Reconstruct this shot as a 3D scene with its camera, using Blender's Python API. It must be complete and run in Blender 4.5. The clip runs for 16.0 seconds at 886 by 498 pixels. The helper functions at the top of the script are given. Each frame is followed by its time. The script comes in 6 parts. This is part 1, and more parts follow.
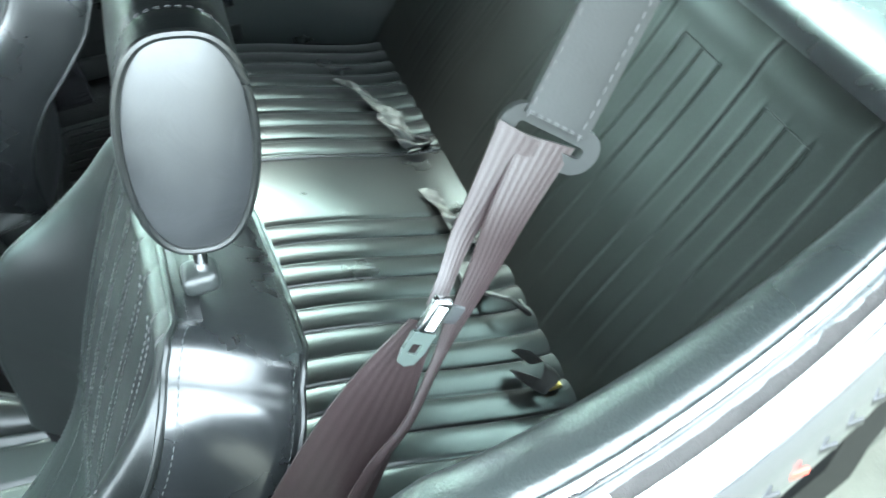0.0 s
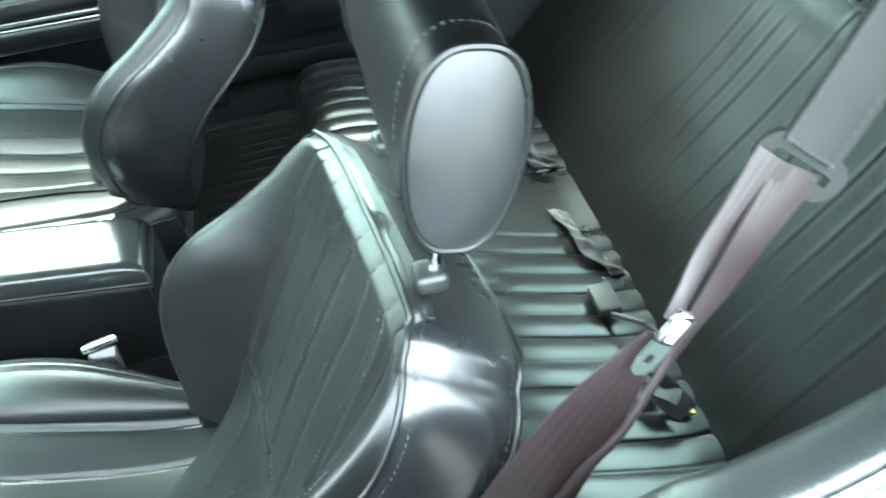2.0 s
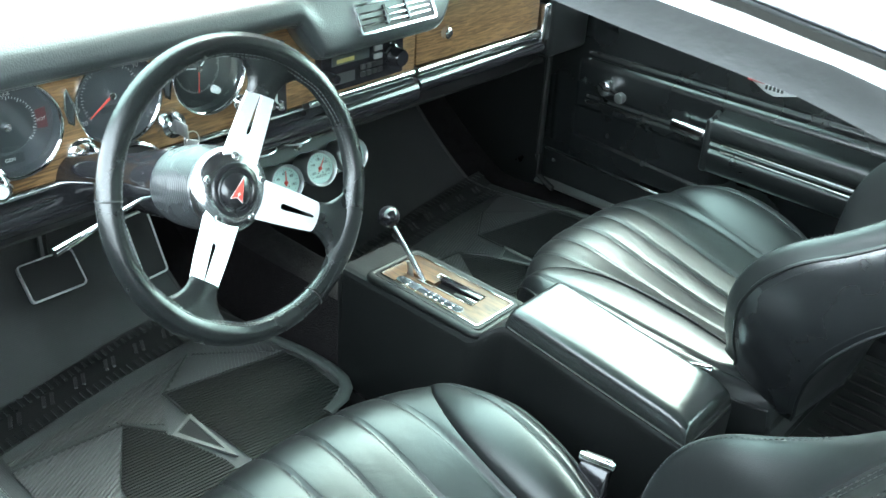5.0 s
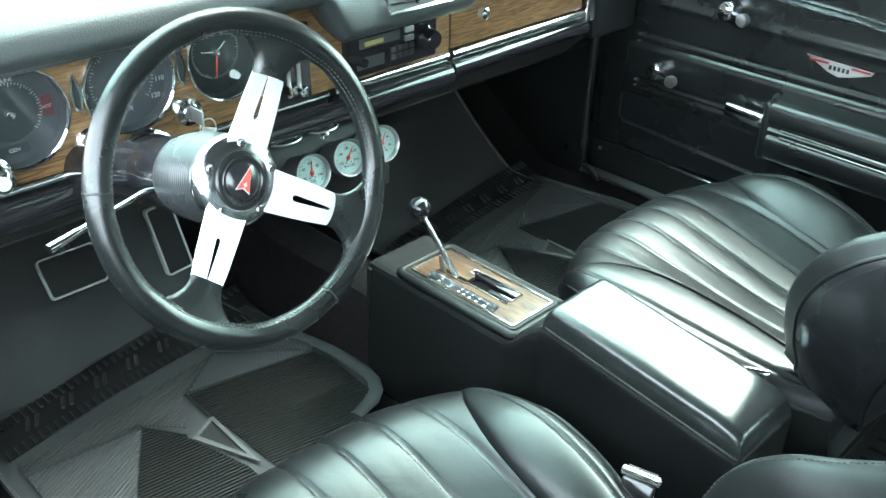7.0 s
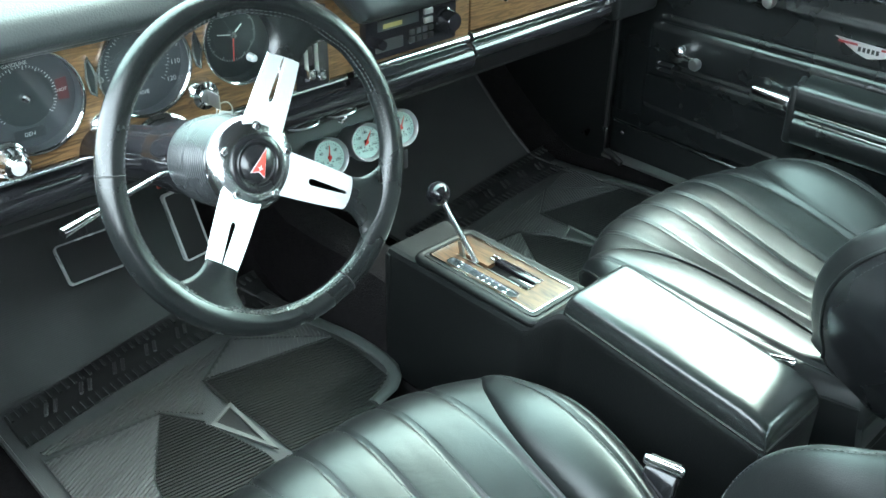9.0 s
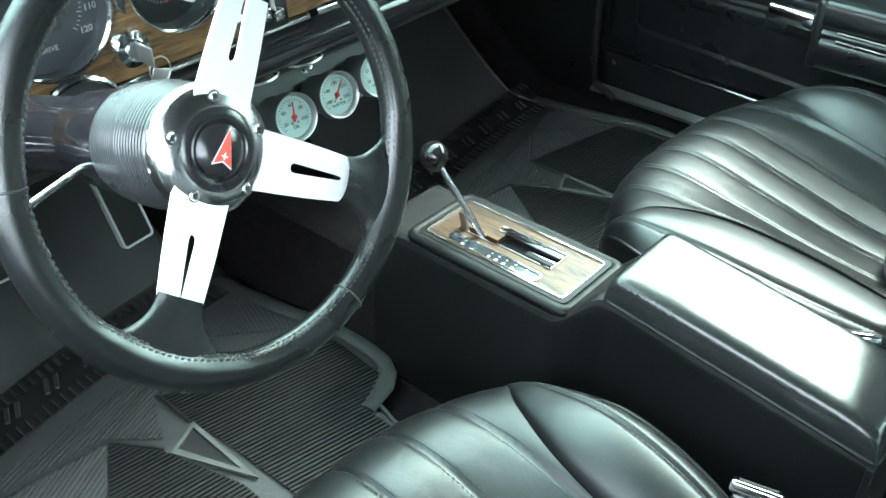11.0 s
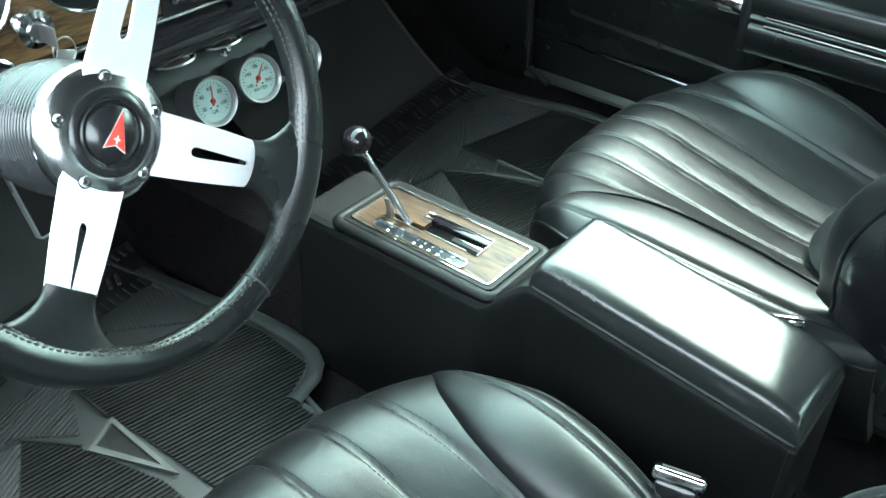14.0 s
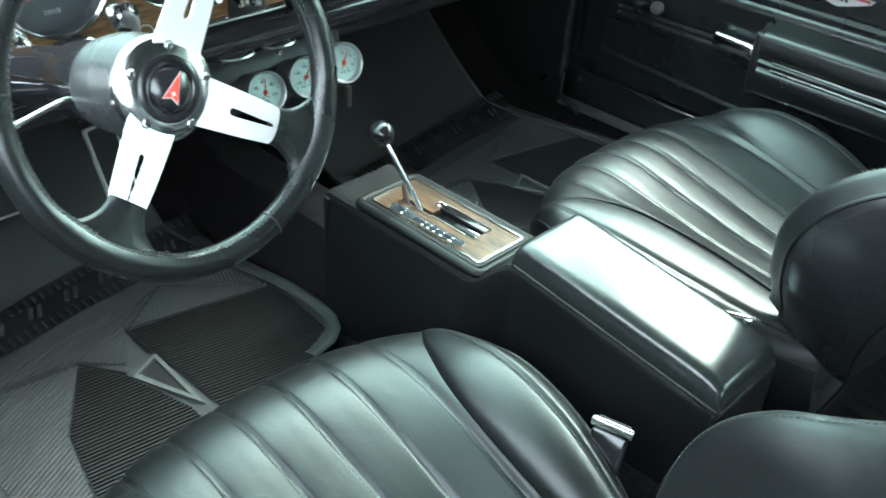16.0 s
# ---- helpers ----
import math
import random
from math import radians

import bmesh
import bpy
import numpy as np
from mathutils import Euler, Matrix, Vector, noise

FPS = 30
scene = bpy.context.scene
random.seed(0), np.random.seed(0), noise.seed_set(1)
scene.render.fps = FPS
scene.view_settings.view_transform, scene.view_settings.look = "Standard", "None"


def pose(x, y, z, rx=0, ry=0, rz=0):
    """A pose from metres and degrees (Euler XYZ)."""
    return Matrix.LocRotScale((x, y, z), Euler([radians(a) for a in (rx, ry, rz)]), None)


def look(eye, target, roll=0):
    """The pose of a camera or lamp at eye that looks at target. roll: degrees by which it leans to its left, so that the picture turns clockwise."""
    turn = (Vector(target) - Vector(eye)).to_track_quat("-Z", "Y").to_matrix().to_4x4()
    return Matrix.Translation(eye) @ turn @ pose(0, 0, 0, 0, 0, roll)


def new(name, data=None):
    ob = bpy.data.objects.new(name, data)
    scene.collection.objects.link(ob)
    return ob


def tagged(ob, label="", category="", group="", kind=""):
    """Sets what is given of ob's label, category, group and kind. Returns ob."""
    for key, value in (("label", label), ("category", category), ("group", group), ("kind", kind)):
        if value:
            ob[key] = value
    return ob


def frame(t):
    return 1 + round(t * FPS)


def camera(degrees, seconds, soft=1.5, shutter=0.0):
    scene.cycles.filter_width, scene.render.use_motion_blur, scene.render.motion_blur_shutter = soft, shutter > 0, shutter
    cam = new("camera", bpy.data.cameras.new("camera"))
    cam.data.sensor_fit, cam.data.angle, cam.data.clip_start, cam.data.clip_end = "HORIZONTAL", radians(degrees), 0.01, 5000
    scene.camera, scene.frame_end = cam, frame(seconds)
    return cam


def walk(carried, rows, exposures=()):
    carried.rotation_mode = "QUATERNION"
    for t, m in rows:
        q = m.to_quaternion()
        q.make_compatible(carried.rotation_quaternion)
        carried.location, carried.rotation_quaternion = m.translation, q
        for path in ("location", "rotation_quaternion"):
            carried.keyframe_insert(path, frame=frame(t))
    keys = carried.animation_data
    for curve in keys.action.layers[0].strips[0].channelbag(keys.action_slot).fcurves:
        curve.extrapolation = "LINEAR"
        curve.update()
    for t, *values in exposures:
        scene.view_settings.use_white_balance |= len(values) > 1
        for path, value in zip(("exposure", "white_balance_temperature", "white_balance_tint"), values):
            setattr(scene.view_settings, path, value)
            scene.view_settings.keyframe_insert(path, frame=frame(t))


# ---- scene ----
cam = camera(50.9, 16.0, shutter=0.35)
PATH = [
    (0, (-1.07, -0.256, 1.333), (0.356, -0.554, -0.038), -8.8),
    (0.5, (-1.086, -0.206, 1.332), (0.256, -0.718, -0.059), -9.3),
    (1, (-1.093, -0.173, 1.343), (0.238, -0.712, -0.048), -7.7),
    (1.5, (-1.081, -0.139, 1.351), (0.338, -0.507, -0.01), -8.6),
    (2, (-1.064, -0.131, 1.359), (0.421, -0.333, 0.035), -7.6),
    (2.5, (-1.028, -0.157, 1.369), (0.525, -0.029, 0.106), -3.1),
    (3, (-1.033, -0.174, 1.369), (0.51, 0.329, 0.201), -1.4),
    (3.5, (-1.082, -0.182, 1.38), (0.458, 0.522, 0.315), 0.0),
    (4, (-1.03, -0.205, 1.37), (0.382, 0.76, 0.332), 1.8),
    (4.5, (-0.975, -0.206, 1.329), (0.366, 0.889, 0.327), 3.3),
    (7, (-0.853, -0.169, 1.251), (0.378, 1.035, 0.235), 1.4),
    (7.5, (-0.852, -0.161, 1.253), (0.371, 1.05, 0.233), 1.9),
    (8, (-0.847, -0.159, 1.255), (0.363, 1.068, 0.239), 1.7),
    (8.5, (-0.842, -0.161, 1.248), (0.356, 1.07, 0.222), 1.0),
    (9, (-0.841, -0.16, 1.239), (0.349, 1.065, 0.199), 0.7),
    (11.5, (-0.71, 0.085, 1.148), (0.51, 1.138, -0.036), -0.3),
    (12, (-0.709, 0.081, 1.147), (0.522, 1.122, -0.037), 0.2),
    (12.5, (-0.71, 0.066, 1.146), (0.55, 1.075, -0.035), 0.8),
    (13, (-0.703, 0.052, 1.143), (0.575, 1.043, -0.033), 0.8),
    (13.5, (-0.695, 0.049, 1.137), (0.588, 1.027, -0.046), 0.9),
    (14, (-0.695, 0.05, 1.144), (0.583, 1.03, -0.043), 1.5),
    (14.5, (-0.712, 0.04, 1.163), (0.563, 1.048, -0.003), 3.2),
    (15, (-0.719, 0.003, 1.15), (0.565, 1.002, -0.013), 3.3),
    (15.5, (-0.736, -0.056, 1.157), (0.528, 0.958, -0.016), 3.3),
    (16, (-0.781, -0.125, 1.188), (0.44, 0.992, 0.064), 3.7),
]
walk(cam, [(t, look(eye, target, roll)) for t, eye, target, roll in PATH], [(0, 5.35, 6200, -1), (0.6, 5.10, 6200, -1), (1.6, 5.10, 6200, -1), (2.5, 5.55, 6200, -1), (3.0, 5.35, 6200, -1), (3.6, 5.00, 6200, -1), (4.5, 5.05, 6200, -1), (9.0, 5.00, 6200, -1), (13.0, 4.70, 6200, -1), (16, 4.70, 6200, -1)])

# ---- world, sun, exposure ----
world = bpy.data.worlds.new("sky")
scene.world = world
world.use_nodes = True
wn = world.node_tree
sky = wn.nodes.new("ShaderNodeTexSky")
sky.sky_type, sky.sun_disc = "NISHITA", False
sky.sun_elevation, sky.sun_rotation = radians(47), radians(88)
sky.air_density, sky.dust_density = 1.0, 1.8
haze = wn.nodes.new("ShaderNodeHueSaturation")
haze.inputs["Saturation"].default_value = 0.32
wn.links.new(sky.outputs[0], haze.inputs["Color"])
cloud = wn.nodes.new("ShaderNodeMixRGB")
cloud.inputs[0].default_value, cloud.inputs[2].default_value = 0.30, (6.3, 7.0, 7.6, 1)  # thin bright cloud all round
wn.links.new(haze.outputs[0], cloud.inputs[1])
wn.links.new(cloud.outputs[0], wn.nodes["Background"].inputs[0])
wn.nodes["Background"].inputs[1].default_value = 0.15
sun = new("sun", bpy.data.lights.new("sun", "SUN"))
sun.data.energy, sun.data.angle, sun.data.color = 0.3, radians(25), (1.0, 0.985, 0.96)
sun.matrix_world = look((6.82, 0.24, 7.31), (0, 0, 0))

# ---- materials ----
def material(name, color, rough=0.5, metal=0.0, spec=0.5, grain=0.0, grain_scale=300.0, vary=0.0, vary_scale=8.0,
             wrinkle=0.0, wrinkle_scale=25.0, coat=0.0, rough_vary=0.0, stretch=(1, 1, 1), cells=False, sheen=0.0):
    m = bpy.data.materials.new(name)
    m.use_nodes = True
    n, l = m.node_tree.nodes, m.node_tree.links
    b = n["Principled BSDF"]
    b.inputs["Base Color"].default_value = (*color, 1)
    b.inputs["Roughness"].default_value = rough
    b.inputs["Metallic"].default_value = metal
    b.inputs["Specular IOR Level"].default_value = spec
    b.inputs["Coat Weight"].default_value = coat
    b.inputs["Coat Roughness"].default_value = 0.05
    b.inputs["Sheen Weight"].default_value = sheen
    tc = n.new("ShaderNodeTexCoord")
    mp = n.new("ShaderNodeMapping")
    mp.inputs["Scale"].default_value = stretch
    l.new(tc.outputs["Object"], mp.inputs[0])
    if vary or rough_vary:
        big = n.new("ShaderNodeTexNoise")
        big.inputs["Scale"].default_value, big.inputs["Detail"].default_value = vary_scale, 6
        l.new(mp.outputs[0], big.inputs["Vector"])
        if vary:
            hi = n.new("ShaderNodeMixRGB")
            hi.inputs[1].default_value = (*[c * (1 - vary) for c in color], 1)
            hi.inputs[2].default_value = (*[min(1, c * (1 + vary)) for c in color], 1)
            l.new(big.outputs[0], hi.inputs[0])
            l.new(hi.outputs[0], b.inputs["Base Color"])
        if rough_vary:
            rr = n.new("ShaderNodeMapRange")
            rr.inputs["From Min"].default_value, rr.inputs["From Max"].default_value = 0.3, 0.7
            rr.inputs["To Min"].default_value, rr.inputs["To Max"].default_value = rough - rough_vary, rough + rough_vary
            l.new(big.outputs[0], rr.inputs[0])
            l.new(rr.outputs[0], b.inputs["Roughness"])
    last = None
    if grain:
        if cells:
            g = n.new("ShaderNodeTexVoronoi")
            g.inputs["Scale"].default_value = grain_scale
            out = g.outputs["Distance"]
        else:
            g = n.new("ShaderNodeTexNoise")
            g.inputs["Scale"].default_value, g.inputs["Detail"].default_value = grain_scale, 3
            out = g.outputs[0]
        l.new(mp.outputs[0], g.inputs["Vector"])
        bp = n.new("ShaderNodeBump")
        bp.inputs["Strength"].default_value, bp.inputs["Distance"].default_value = grain, 0.0003 if cells else 0.001
        l.new(out, bp.inputs["Height"])
        last = bp
    if wrinkle:
        w = n.new("ShaderNodeTexNoise")
        w.inputs["Scale"].default_value, w.inputs["Detail"].default_value = wrinkle_scale, 3
        w.inputs["Distortion"].default_value = 1.2
        l.new(mp.outputs[0], w.inputs["Vector"])
        b2 = n.new("ShaderNodeBump")
        b2.inputs["Strength"].default_value, b2.inputs["Distance"].default_value = wrinkle, 0.006
        l.new(w.outputs[0], b2.inputs["Height"])
        if last:
            l.new(last.outputs[0], b2.inputs["Normal"])
        last = b2
    if last:
        l.new(last.outputs[0], b.inputs["Normal"])
    return m


def wood_material(name, dark, light, along):
    m = material(name, light, 0.42, spec=0.3, coat=0.08)
    n, l = m.node_tree.nodes, m.node_tree.links
    b, mp = n["Principled BSDF"], [q for q in n if q.type == "MAPPING"][0]
    mp.inputs["Scale"].default_value = along
    wv = n.new("ShaderNodeTexNoise")
    wv.inputs["Scale"].default_value, wv.inputs["Detail"].default_value, wv.inputs["Distortion"].default_value = 3.0, 8, 1.5
    l.new(mp.outputs[0], wv.inputs["Vector"])
    ramp = n.new("ShaderNodeValToRGB")
    ramp.color_ramp.elements[0].position, ramp.color_ramp.elements[0].color = 0.34, (*dark, 1)
    ramp.color_ramp.elements[1].position, ramp.color_ramp.elements[1].color = 0.64, (*light, 1)
    l.new(wv.outputs[0], ramp.inputs[0])
    l.new(ramp.outputs[0], b.inputs["Base Color"])
    return m


def glass_material(name, tint, gloss=0.02):
    m = bpy.data.materials.new(name)
    m.use_nodes = True
    n, l = m.node_tree.nodes, m.node_tree.links
    n.clear()
    out, mix = n.new("ShaderNodeOutputMaterial"), n.new("ShaderNodeMixShader")
    tr, gl, fr = n.new("ShaderNodeBsdfTransparent"), n.new("ShaderNodeBsdfGlossy"), n.new("ShaderNodeFresnel")
    tr.inputs[0].default_value = (*tint, 1)
    gl.inputs["Roughness"].default_value = gloss
    fr.inputs[0].default_value = 1.45
    l.new(fr.outputs[0], mix.inputs[0])
    l.new(tr.outputs[0], mix.inputs[1])
    l.new(gl.outputs[0], mix.inputs[2])
    l.new(mix.outputs[0], out.inputs[0])
    return m


LEATHER = material("black_leather", (0.0036, 0.0044, 0.0045), 0.37, spec=0.5, grain=0.3, grain_scale=900, cells=True, wrinkle=0.09, wrinkle_scale=24, vary=0.25, vary_scale=9, rough_vary=0.035)
RIM = material("rim_leather", (0.007, 0.008, 0.008), 0.26, spec=0.5, grain=0.3, grain_scale=900, cells=True, vary=0.2, vary_scale=12, rough_vary=0.05)
VINYL = material("black_vinyl", (0.0046, 0.0055, 0.0054), 0.29, spec=0.55, grain=0.12, grain_scale=700, cells=True, wrinkle=0.05, wrinkle_scale=10, vary=0.2, rough_vary=0.02)
SEATBACK = material("rear_back_vinyl", (0.0052, 0.0054, 0.0050), 0.36, spec=0.17, grain=0.12, grain_scale=800, cells=True, wrinkle=0.07, wrinkle_scale=9, vary=0.2, rough_vary=0.04)
PANEL = material("black_panel_vinyl", (0.0052, 0.0059, 0.0059), 0.32, spec=0.5, grain=0.3, grain_scale=500, cells=True, vary=0.25, vary_scale=5, rough_vary=0.06)
CONSOLE = material("grained_console_vinyl", (0.0042, 0.0047, 0.0047), 0.42, spec=0.32, grain=0.8, grain_scale=420, cells=True, vary=0.3, vary_scale=6, rough_vary=0.06)
DOORSKIN = material("pressed_door_vinyl", (0.0040, 0.0047, 0.0047), 0.28, spec=0.55, grain=0.18, grain_scale=600, cells=True, wrinkle=0.03, wrinkle_scale=8, vary=0.25, vary_scale=6, rough_vary=0.05)
PADDED = material("grained_pad", (0.012, 0.014, 0.0137), 0.38, grain=0.22, grain_scale=600, cells=True, wrinkle=0.04, vary=0.15, rough_vary=0.05)
TRIM = material("grained_trim", (0.012, 0.0147, 0.0143), 0.31, spec=0.7, grain=0.4, grain_scale=420, cells=True, wrinkle=0.10, wrinkle_scale=90, vary=0.15, rough_vary=0.05)
DASHPAD = material("dash_pad_vinyl", (0.020, 0.0235, 0.0235), 0.36, spec=0.5, grain=0.7, grain_scale=420, cells=True, vary=0.2, vary_scale=6, rough_vary=0.05)
THREAD = material("grey_thread", (0.026, 0.028, 0.028), 0.7, grain=0.3)
PLASTIC = material("gloss_black_plastic", (0.008, 0.008, 0.009), 0.10, rough_vary=0.03)
BUTTON = material("satin_black_button", (0.010, 0.010, 0.011), 0.25, rough_vary=0.04)
BOOT = material("ribbed_boot_rubber", (0.02, 0.0215, 0.0225), 0.24, spec=0.55, vary=0.2, rough_vary=0.05)
MATTE = material("matte_black", (0.012, 0.012, 0.012), 0.6, grain=0.3, grain_scale=300, vary=0.2)
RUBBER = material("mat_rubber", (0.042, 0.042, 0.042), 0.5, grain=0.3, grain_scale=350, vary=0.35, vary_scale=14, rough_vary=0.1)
RUBBER_SHEET = material("mat_rubber_sheet", (0.036, 0.037, 0.037), 0.48, vary=0.45, vary_scale=9, rough_vary=0.12)
_n, _l = RUBBER_SHEET.node_tree.nodes, RUBBER_SHEET.node_tree.links
_w, _b = _n.new("ShaderNodeTexWave"), _n.new("ShaderNodeBump")
_w.bands_direction, _w.inputs["Scale"].default_value, _w.inputs["Distortion"].default_value = "Y", 105.0, 0.03
_b.inputs["Strength"].default_value, _b.inputs["Distance"].default_value = 0.25, 0.001
_l.new([q for q in _n if q.type == "MAPPING"][0].outputs[0], _w.inputs["Vector"])
_l.new(_w.outputs[1], _b.inputs["Height"])
_l.new(_b.outputs[0], _n["Principled BSDF"].inputs["Normal"])
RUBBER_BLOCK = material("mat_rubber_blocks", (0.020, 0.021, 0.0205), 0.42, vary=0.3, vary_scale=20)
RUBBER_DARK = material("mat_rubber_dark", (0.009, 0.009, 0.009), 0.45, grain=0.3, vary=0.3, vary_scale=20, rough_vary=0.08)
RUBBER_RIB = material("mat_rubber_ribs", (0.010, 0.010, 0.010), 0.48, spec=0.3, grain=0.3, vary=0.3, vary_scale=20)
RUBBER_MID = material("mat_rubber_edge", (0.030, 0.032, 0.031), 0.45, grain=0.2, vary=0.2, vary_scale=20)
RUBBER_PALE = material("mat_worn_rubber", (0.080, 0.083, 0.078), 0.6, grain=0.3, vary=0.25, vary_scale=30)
CARPET = material("dark_carpet", (0.009, 0.0075, 0.008), 0.95, spec=0.1, grain=1.0, grain_scale=900, wrinkle=0.5, wrinkle_scale=160, vary=0.5, vary_scale=60)
POLISHED = material("polished_hub_metal", (0.80, 0.81, 0.83), 0.17, metal=1.0, rough_vary=0.02, vary_scale=60)
CHROME = material("chrome", (0.82, 0.83, 0.84), 0.11, metal=1.0, rough_vary=0.03, vary_scale=30)
ALLOY = material("brushed_alloy", (0.90, 0.91, 0.92), 0.40, metal=0.7, grain=0.06, grain_scale=500, stretch=(1, 0.1, 1), rough_vary=0.05)
STEEL = material("dull_steel", (0.45, 0.45, 0.44), 0.35, metal=1.0, rough_vary=0.1, vary=0.2)
BRASS = material("brass_tip", (0.6, 0.42, 0.12), 0.3, metal=1.0)
WOOD = wood_material("walnut_dash", (0.055, 0.030, 0.013), (0.165, 0.098, 0.044), (6, 60, 60))
WOOD_PALE = wood_material("walnut_console", (0.020, 0.009, 0.004), (0.085, 0.043, 0.017), (34, 4, 34))
DIAL = material("dial_grey", (0.03, 0.034, 0.037), 0.5, vary=0.1)
DIAL_DARK = material("dial_black", (0.014, 0.018, 0.018), 0.4, vary=0.1)
WHITE = material("printed_white", (0.72, 0.74, 0.72), 0.5)
PRINT = material("dial_print", (0.30, 0.31, 0.30), 0.5)
FACE = material("gauge_face", (0.43, 0.60, 0.55), 0.45, vary=0.05)
RED = material("signal_red", (0.50, 0.045, 0.03), 0.45)
CRIMSON = material("enamel_red", (0.20, 0.022, 0.022), 0.35)
MAROON = material("maroon_print", (0.055, 0.012, 0.012), 0.5)
YELLOW = material("radio_yellow", (0.26, 0.22, 0.07), 0.5)
INDICATOR = material("range_strip", (0.014, 0.019, 0.022), 0.16, vary=0.2, vary_scale=60)
CUP = material("gauge_cup_alloy", (0.42, 0.43, 0.43), 0.34, metal=1.0, rough_vary=0.05, vary_scale=40)
POD = material("grey_pod_plastic", (0.030, 0.031, 0.031), 0.42, spec=0.4, vary=0.2, vary_scale=20, rough_vary=0.06)
SMOKED = material("smoky_lamp_lens", (0.030, 0.026, 0.026), 0.18, vary=0.3, vary_scale=40)
BELT = material("maroon_webbing", (0.0165, 0.0108, 0.0112), 0.42, spec=0.5, grain=0.3, grain_scale=1400, vary=0.2, vary_scale=18)
SLEEVE = material("grey_sleeve", (0.012, 0.013, 0.013), 0.5, spec=0.3, grain=0.2, grain_scale=450, wrinkle=0.05, wrinkle_scale=40, vary=0.25, vary_scale=30)
STRAP = material("grey_strap", (0.030, 0.029, 0.028), 0.6, grain=0.5, grain_scale=600, vary=0.2, vary_scale=25)
CLEAR_GREY = material("smoky_tongue", (0.03, 0.032, 0.033), 0.3)
PLATE = material("green_grey_steel", (0.10, 0.125, 0.115), 0.3, metal=0.6, rough_vary=0.1)
SMOOTH = material("smooth_leather", (0.0085, 0.0094, 0.01), 0.28, spec=0.8, grain=0.08, grain_scale=900, cells=True, wrinkle=0.1, wrinkle_scale=14, vary=0.2, rough_vary=0.03)
ENDLEATHER = material("headrest_end_leather", (0.012, 0.013, 0.0145), 0.46, spec=0.8, grain=0.10, grain_scale=900, cells=True, wrinkle=0.13, wrinkle_scale=26, vary=0.3, vary_scale=20, rough_vary=0.08)
ROOF = material("white_roof_paint", (0.74, 0.75, 0.75), 0.3, coat=0.6, vary=0.04)
PAINT = material("dark_gloss_paint", (0.030, 0.031, 0.034), 0.25, metal=0.3, coat=1.0, vary=0.05)
LID = material("smooth_lid_vinyl", (0.014, 0.016, 0.0155), 0.235, spec=0.55, grain=0.35, grain_scale=420, cells=True, vary=0.2, rough_vary=0.015)
LIP = material("dull_lip_vinyl", (0.0045, 0.005, 0.005), 0.5, spec=0.22, grain=0.6, grain_scale=420, cells=True, vary=0.25, vary_scale=12)
# bright metal trim: its highlights are put into a pale, mostly non-metal colour
PALE_GLEAM = material("pale_gleam_trim", (0.60, 0.61, 0.61), 0.3, metal=0.35, rough_vary=0.08)
GUIDE = material("dark_steel_guide", (0.016, 0.017, 0.017), 0.5, metal=0.0, spec=0.25, rough_vary=0.1)
GASKET = material("grey_weatherstrip", (0.020, 0.0215, 0.0215), 0.6, grain=0.6, grain_scale=200, vary=0.3, vary_scale=20)
GASKET_OLD = material("worn_felt_channel", (0.013, 0.011, 0.010), 0.9, grain=1.0, grain_scale=500, vary=0.5, vary_scale=60)
HEADLINER = material("black_headliner", (0.02, 0.02, 0.02), 0.8, grain=0.5, grain_scale=500, vary=0.2)
CONCRETE = material("worn_asphalt", (0.088, 0.089, 0.070), 0.85, grain=0.6, grain_scale=160, wrinkle=0.2, wrinkle_scale=7, vary=0.55, vary_scale=9)
FOLIAGE = material("far_foliage", (0.045, 0.066, 0.048), 0.8, spec=0.2, vary=0.6, vary_scale=0.5)
GLASS = glass_material("tinted_glass", (0.84, 0.96, 0.91))
LENS = glass_material("clear_lens", (0.97, 0.98, 0.98))

# ---- mesh helpers ----
def thing(name, label, category, group="", kind="", at=(0, 0, 0), rz=0.0):
    ob = new(name)
    ob.matrix_world = pose(*at, 0, 0, rz)
    ob.empty_display_size = 0.05
    return tagged(ob, label, category, group, kind)


def part(name, bm, mat, parent=None, label="", smooth=True, m=None):
    """One mesh object out of a bmesh, under parent; a plain move m places it."""
    if bm.faces:
        bmesh.ops.recalc_face_normals(bm, faces=bm.faces)
    me = bpy.data.meshes.new(name)
    bm.to_mesh(me)
    bm.free()
    me.materials.append(mat)
    if smooth:
        for p in me.polygons:
            p.use_smooth = True
        me.set_sharp_from_angle(angle=radians(40))
    ob = new(name, me)
    if parent is not None:
        ob.parent = parent
    if m is not None:
        ob.matrix_local = m
    return tagged(ob, label, kind="stuff" if name in ("stitching", "ticks", "ribs") else "")


def merge(bm, other, m=None):
    if m is not None:
        bmesh.ops.transform(other, matrix=m, verts=other.verts)
    me = bpy.data.meshes.new("tmp")
    other.to_mesh(me)
    other.free()
    bm.from_mesh(me)
    bpy.data.meshes.remove(me)
    return bm


def box(lo, hi, r=0.0, seg=2, m=None, bm=None):
    t = bmesh.new()
    bmesh.ops.create_cube(t, size=1)
    for v in t.verts:
        v.co = Vector([lo[i] + (v.co[i] + 0.5) * (hi[i] - lo[i]) for i in range(3)])
    if r:
        bmesh.ops.bevel(t, geom=t.edges[:], offset=r, segments=seg, profile=0.5, affect="EDGES")
    if m is not None:
        bmesh.ops.transform(t, matrix=m, verts=t.verts)
    return t if bm is None else merge(bm, t)


